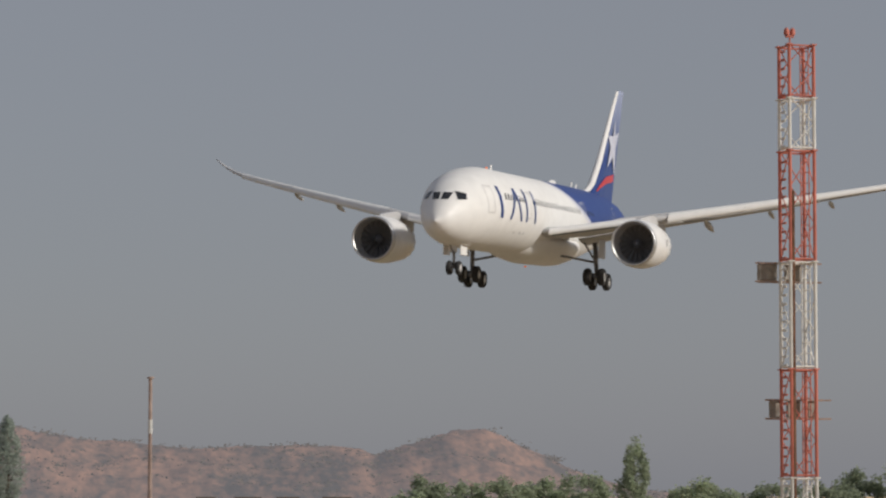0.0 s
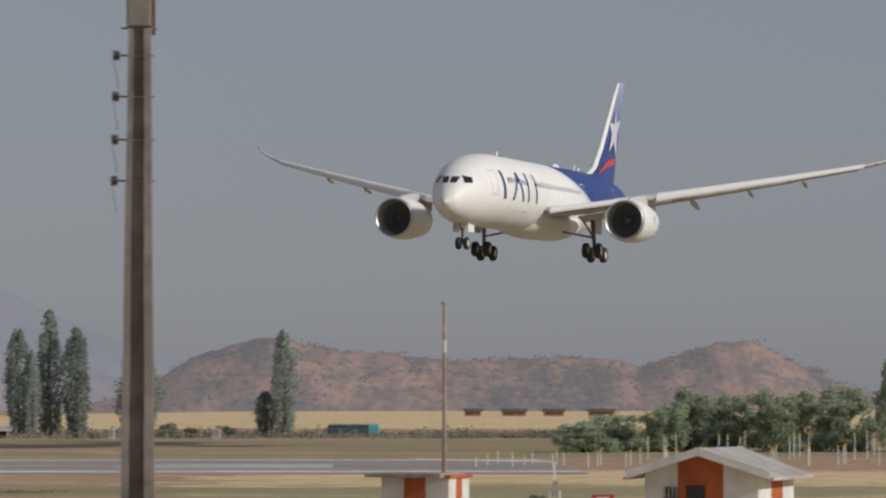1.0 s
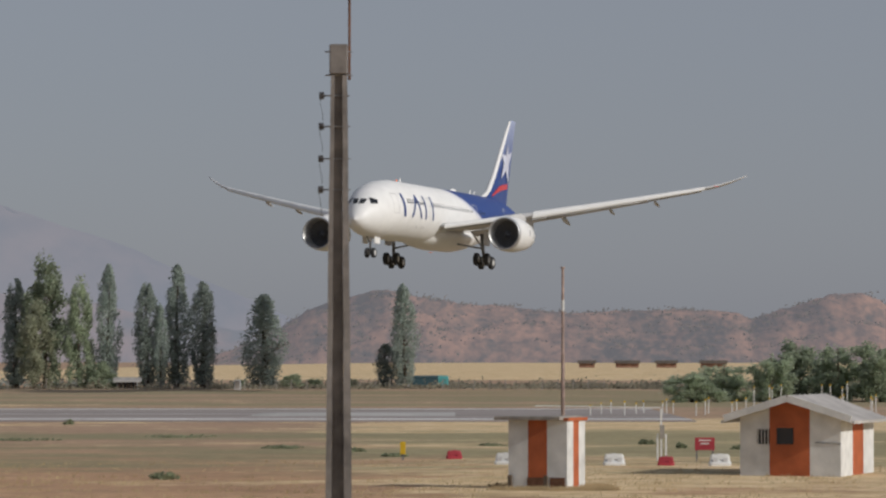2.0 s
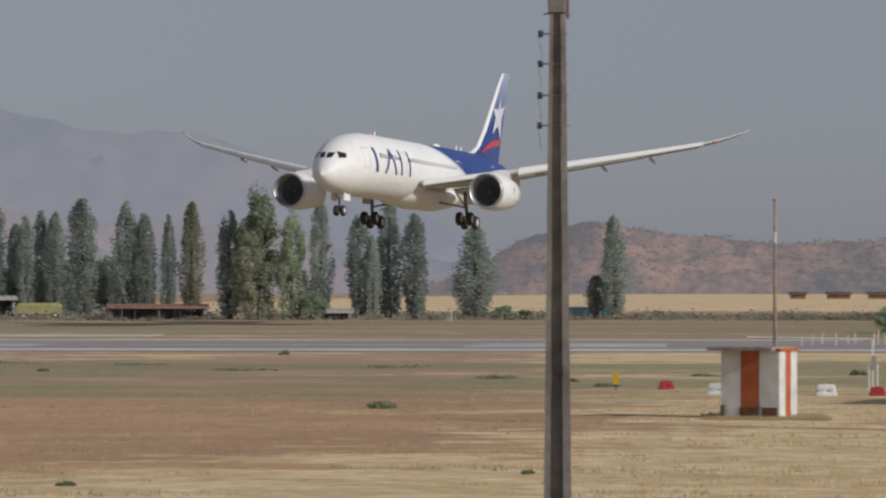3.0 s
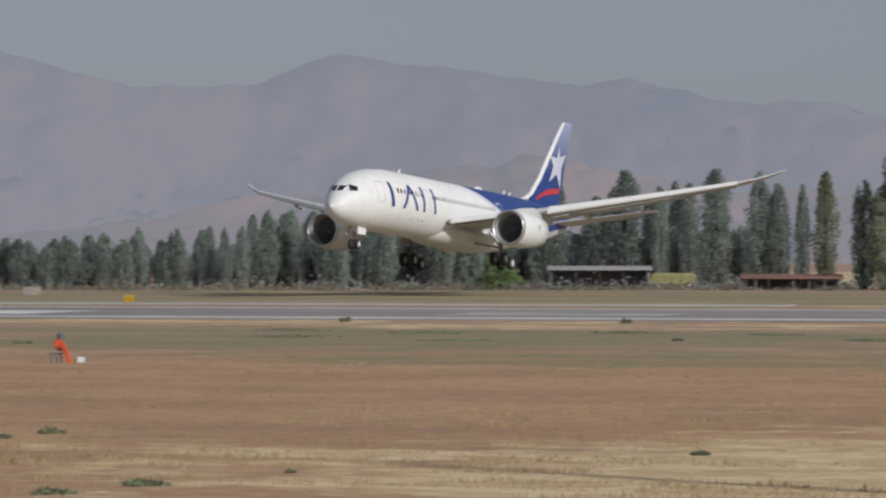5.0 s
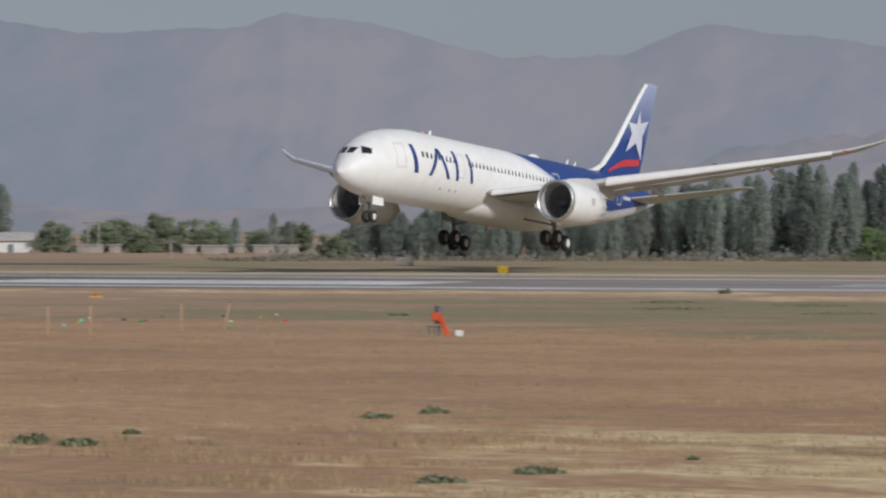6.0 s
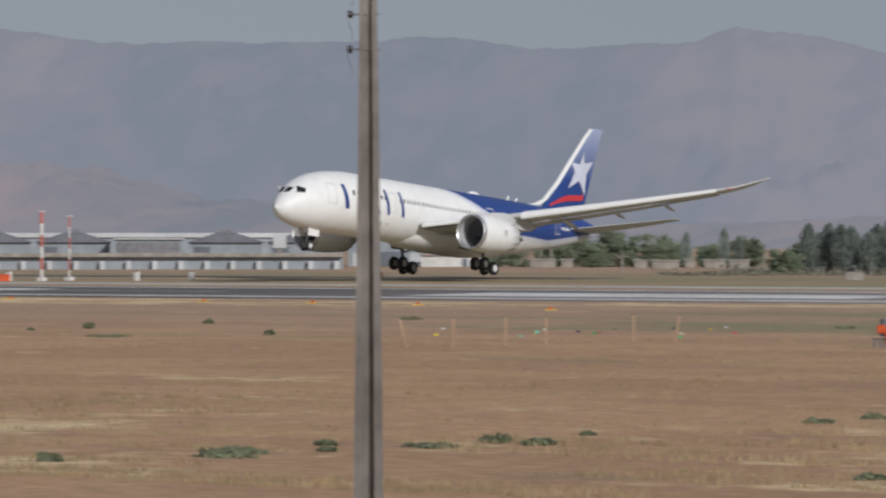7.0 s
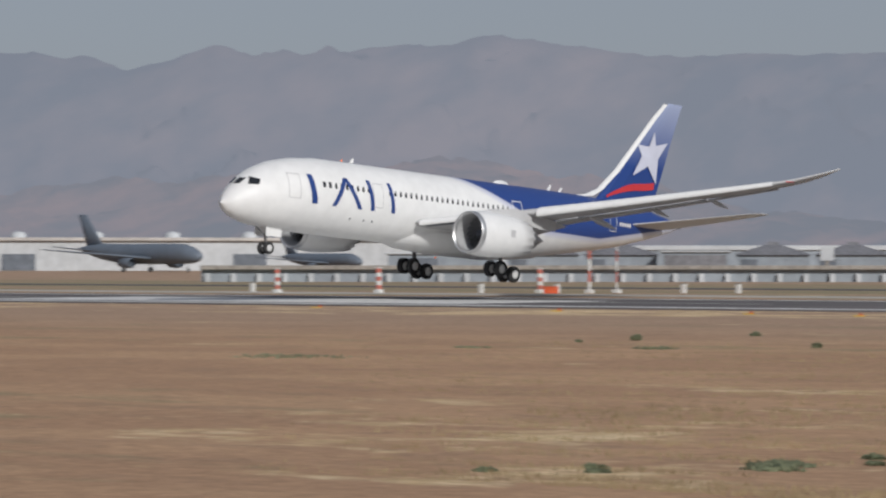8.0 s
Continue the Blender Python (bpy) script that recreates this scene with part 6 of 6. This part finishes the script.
def parked_jet(a, d, turn, k):
    j = empty("parked_jet", pose(*az(a, d), 0, 0, turn), "dark grey parked jet on the apron", "airplane", "parked jets")
    ss = [0.0, 0.3, 1.2, 3, 6, 10, 30, 38, 44, 47.5]
    rr = []
    for s in ss:
        r = float(np.interp(s, [0, 0.3, 1.2, 3, 6, 10, 30, 38, 44, 47.5], [0.05, 0.7, 1.3, 1.9, 2.4, 2.5, 2.5, 2.0, 1.1, 0.3]))
        z = 4.4 + float(np.interp(s, [0, 6, 30, 47.5], [-0.7, 0, 0, 1.3]))
        rr.append([Vector((-s, r * math.cos(t), z + r * math.sin(t))) for t in [2 * math.pi * q / 20 for q in range(20)]])
    part("fuselage", loft(rr), M["jetgrey"], j, "", True)
    rr = [[Vector((-le - u * c, v * 0.4, z)) for u, v in AIRFOIL[:7]] + [Vector((-le - u * c, -v * 0.4, z)) for u, v in AIRFOIL[5:0:-1]] for z, le, c in ((5.8, 37, 7.5), (9, 40, 5.6), (14.2, 44.6, 3.2))]
    part("fin", loft(rr), M["jetgrey"], j, "", True)
    for s in (1, -1):
        rr = [[Vector((q.x, q.y * s, q.z)) for q in foil_ring((-le, y, z), c, t)] for y, le, c, z, t in ((1.5, 16, 9, 3.2, 1.0), (8, 20.5, 6, 3.9, 0.6), (23, 31, 2.2, 5.4, 0.2))]
        part("wing", loft(rr), M["jetgrey"], j, "", True)
        rr = [[Vector((q.x, q.y * s, q.z)) for q in foil_ring((-le, y, z), c, t)] for y, le, c, z, t in ((0.8, 40.5, 4.6, 5.2, 0.4), (9, 46, 2.0, 6.2, 0.15))]
        part("tailplane", loft(rr), M["jetgrey"], j, "", True)
        bm = lathe([(0.0, 1.05), (-0.1, 1.15), (-1.5, 1.3), (-4, 1.1), (-5.2, 0.6), (-3, 0.5), (-0.8, 0.95)], 18)
        bmesh.ops.transform(bm, matrix=Matrix.Translation((-17, 7.6 * s, 2.2)), verts=bm.verts)
        part("engine", bm, M["jetgrey"], j, "", True)
        wheel(j, (-24.5, 4.2 * s, 0.6), 0.6, 0.8)
        part("gear_leg", rod((-24.5, 4.2 * s, 0.5), (-24.3, 3.6 * s, 3.2), 0.15, 0.15), M["steel"], j)
    wheel(j, (-5, 0, 0.45), 0.45, 0.5)
    part("gear_leg", rod((-5, 0, 0.4), (-5, 0, 2.2), 0.1, 0.1), M["steel"], j)
    j.scale = (k, k, k)


parked_jet(42.3, 800, -8, 1.0)
parked_jet(39.55, 790, -12, 0.66)
parked_jet(37.2, 780, -12, 0.66)


# ---- scrub and grass ----
def bush(x, y, w, h, label="low grey-green shrub on the dry ground"):
    r = random.Random(int(x * 91 + y * 7))
    pts = []
    for _ in range(300):
        d = Vector((r.gauss(0, 1), r.gauss(0, 1), abs(r.gauss(0, 1)))).normalized() * r.random() ** 0.45
        lump = 0.75 + 0.3 * math.sin(3 * math.atan2(d.y, d.x) + x)
        pts.append(Vector((d.x * w / 2 * lump, d.y * w * 0.3, d.z * h * lump * 0.8)))
    vs, fs = leaf_cloud(pts, 0.05 + 0.05 * h, r)
    ob = mesh_object("bush", vs, fs, M["shrub"])
    ob.location = (x, y, 0)
    tagged(ob, label, "bush", "low shrubs")


SHRUBS = (
    (-6.5, 128, 2.2, 0.2), (-3.8, 124, 1.2, 0.22), (-2, 118, 1.3, 0.16), (1.4, 132, 1.4, 0.14), (8.6, 128, 0.5, 0.3), (10.6, 126, 0.6, 0.24),
    (7.6, 134, 0.8, 0.3), (-24, 150, 3.4, 0.16), (-31, 152, 5, 0.18), (-40, 149, 6.5, 0.18), (-48, 154, 5, 0.18), (-18, 140, 3.6, 0.16),
    (-12, 146, 4, 0.16), (-44, 141, 5.5, 0.15), (-35, 136, 4, 0.14), (-36, 176, 0.8, 0.4), (-20, 174, 0.7, 0.35), (-52, 177, 0.9, 0.4),
    (-79.41, 114.12, 0.69, 0.33), (-78.86, 122.42, 0.62, 0.25), (-66.43, 107.37, 0.54, 0.3), (-75, 133.39, 1.53, 0.18), (-26.99, 51.11, 0.72, 0.18),
    (-26.05, 50.87, 0.81, 0.12), (-27.23, 49.31, 1.2, 0.08), (-28.83, 45.34, 1.34, 0.1), (-30.72, 43.02, 0.56, 0.08), (-24.47, 59.42, 0.82, 0.12),
    (-24.06, 61.31, 0.7, 0.13), (-28.27, 47.5, 0.43, 0.07), (-26.54, 53.72, 0.32, 0.06), (-79.34, 109.93, 0.34, 0.11), (-74.95, 86.93, 6.8, 0.12),
    (-76.62, 99.29, 2.13, 0.11), (-70.75, 102.91, 2.32, 0.13), (-29.43, 46.4, 1.53, 0.1), (-29.16, 48.96, 0.48, 0.09), (-32.18, 42.03, 0.47, 0.1),
    (-31.4, 43.91, 0.53, 0.08), (-17.81, 45.41, 0.82, 0.11), (-17.13, 47.47, 0.89, 0.12), (-10.36, 57.04, 0.39, 0.1), (-15.85, 50.84, 0.18, 0.05),
    (-26.02, 138.16, 0.62, 0.14), (-51.26, 127.59, 1.04, 0.14), (-8.17, 96.01, 1.14, 0.26), (-2.56, 61.84, 0.27, 0.06),
)
for x, y, w, h in SHRUBS:
    bush(x, y, w, h)


def grass(name, n, boxed, tall, seed, mat, label):
    r = random.Random(seed)
    (x0, x1), (y0, y1) = boxed
    verts, faces = [], []
    while len(faces) < n:
        y = y0 + (y1 - y0) * r.random() ** 1.6
        x = -y * 0.9 * r.random() + 0.25 * y * r.random() if x1 is None else r.uniform(x0, x1)
        if noise.noise(Vector((x * 0.09, y * 0.5, seed))) < -0.05:
            continue
        for _ in range(4):
            a, h = r.uniform(0, 6.28), tall * r.uniform(0.4, 1.2)
            bx, by = x + r.uniform(-0.15, 0.15), y + r.uniform(-0.1, 0.1)
            wd, k = 0.012 * r.uniform(0.7, 1.6), len(verts)
            verts += [(bx - wd, by, -0.03), (bx + wd, by, -0.03), (bx + math.cos(a) * h * 0.5, by + math.sin(a) * h * 0.5, h)]
            faces.append((k, k + 1, k + 2))
    ob = mesh_object(name, verts, faces, mat)
    tagged(ob, label, "grass", kind="stuff")


grass("dry_grass", 52000, ((0, None), (40, 112)), 0.10, 4, M["straw"], "short dry straw grass")
grass("hut_grass", 3000, ((1.0, 4.2), (87.6, 90.6)), 0.12, 6, M["straw"], "taller straw round the striped hut")


# ---- what moves ----
def motions():
    walk(AIRLINER, [
        (0.0, pose(25.60, 247.13, 22.95, -2.31, 1.77, -113.09)),
        (0.5, pose(16.17, 253.92, 21.54, -2.27, 1.24, -111.20)),
        (1.0, pose(8.39, 270.20, 20.13, -1.68, 0.80, -109.88)),
        (1.2, pose(4.87, 283.86, 19.67, -1.33, 0.66, -109.18)),
        (2.3, pose(-15.82, 323.43, 16.69, -0.83, -0.79, -107.27)),
        (2.5, pose(-20.15, 317.13, 16.01, -0.80, -0.98, -106.65)),
        (3.0, pose(-30.91, 296.98, 14.64, -0.79, -1.18, -105.78)),
        (3.5, pose(-41.74, 277.87, 13.15, -0.50, -1.44, -104.58)),
        (4.0, pose(-52.12, 257.46, 12.02, -0.75, -2.12, -103.50)),
        (4.5, pose(-67.76, 272.32, 10.63, -0.18, -3.36, -102.63)),
        (5.0, pose(-86.39, 289.05, 9.12, 0.47, -4.16, -101.80)),
        (5.2, pose(-90.08, 278.24, 8.98, 0.50, -4.46, -101.47)),
        (6.3, pose(-117.29, 237.21, 8.67, -0.27, -5.18, -99.01)),
        (6.5, pose(-135.69, 258.80, 8.15, -0.20, -5.31, -98.31)),
        (7.0, pose(-159.33, 258.41, 7.72, -0.10, -5.15, -97.69)),
        (7.5, pose(-164.43, 223.40, 7.97, -0.86, -4.52, -97.14)),
        (8.0, pose(-168.73, 187.64, 8.46, -1.28, -4.57, -96.15)),
    ])
    walk(BUS, [(0.0, pose(7.4, 392, 0, 0, 0, 180)), (1.0, pose(1.8, 392, 0, 0, 0, 180)), (2.5, pose(-6.6, 392, 0, 0, 0, 180)), (3.5, pose(-12.4, 392, 0, 0, 0, 180)), (8.0, pose(-38, 392, 0, 0, 0, 180))])


motions()
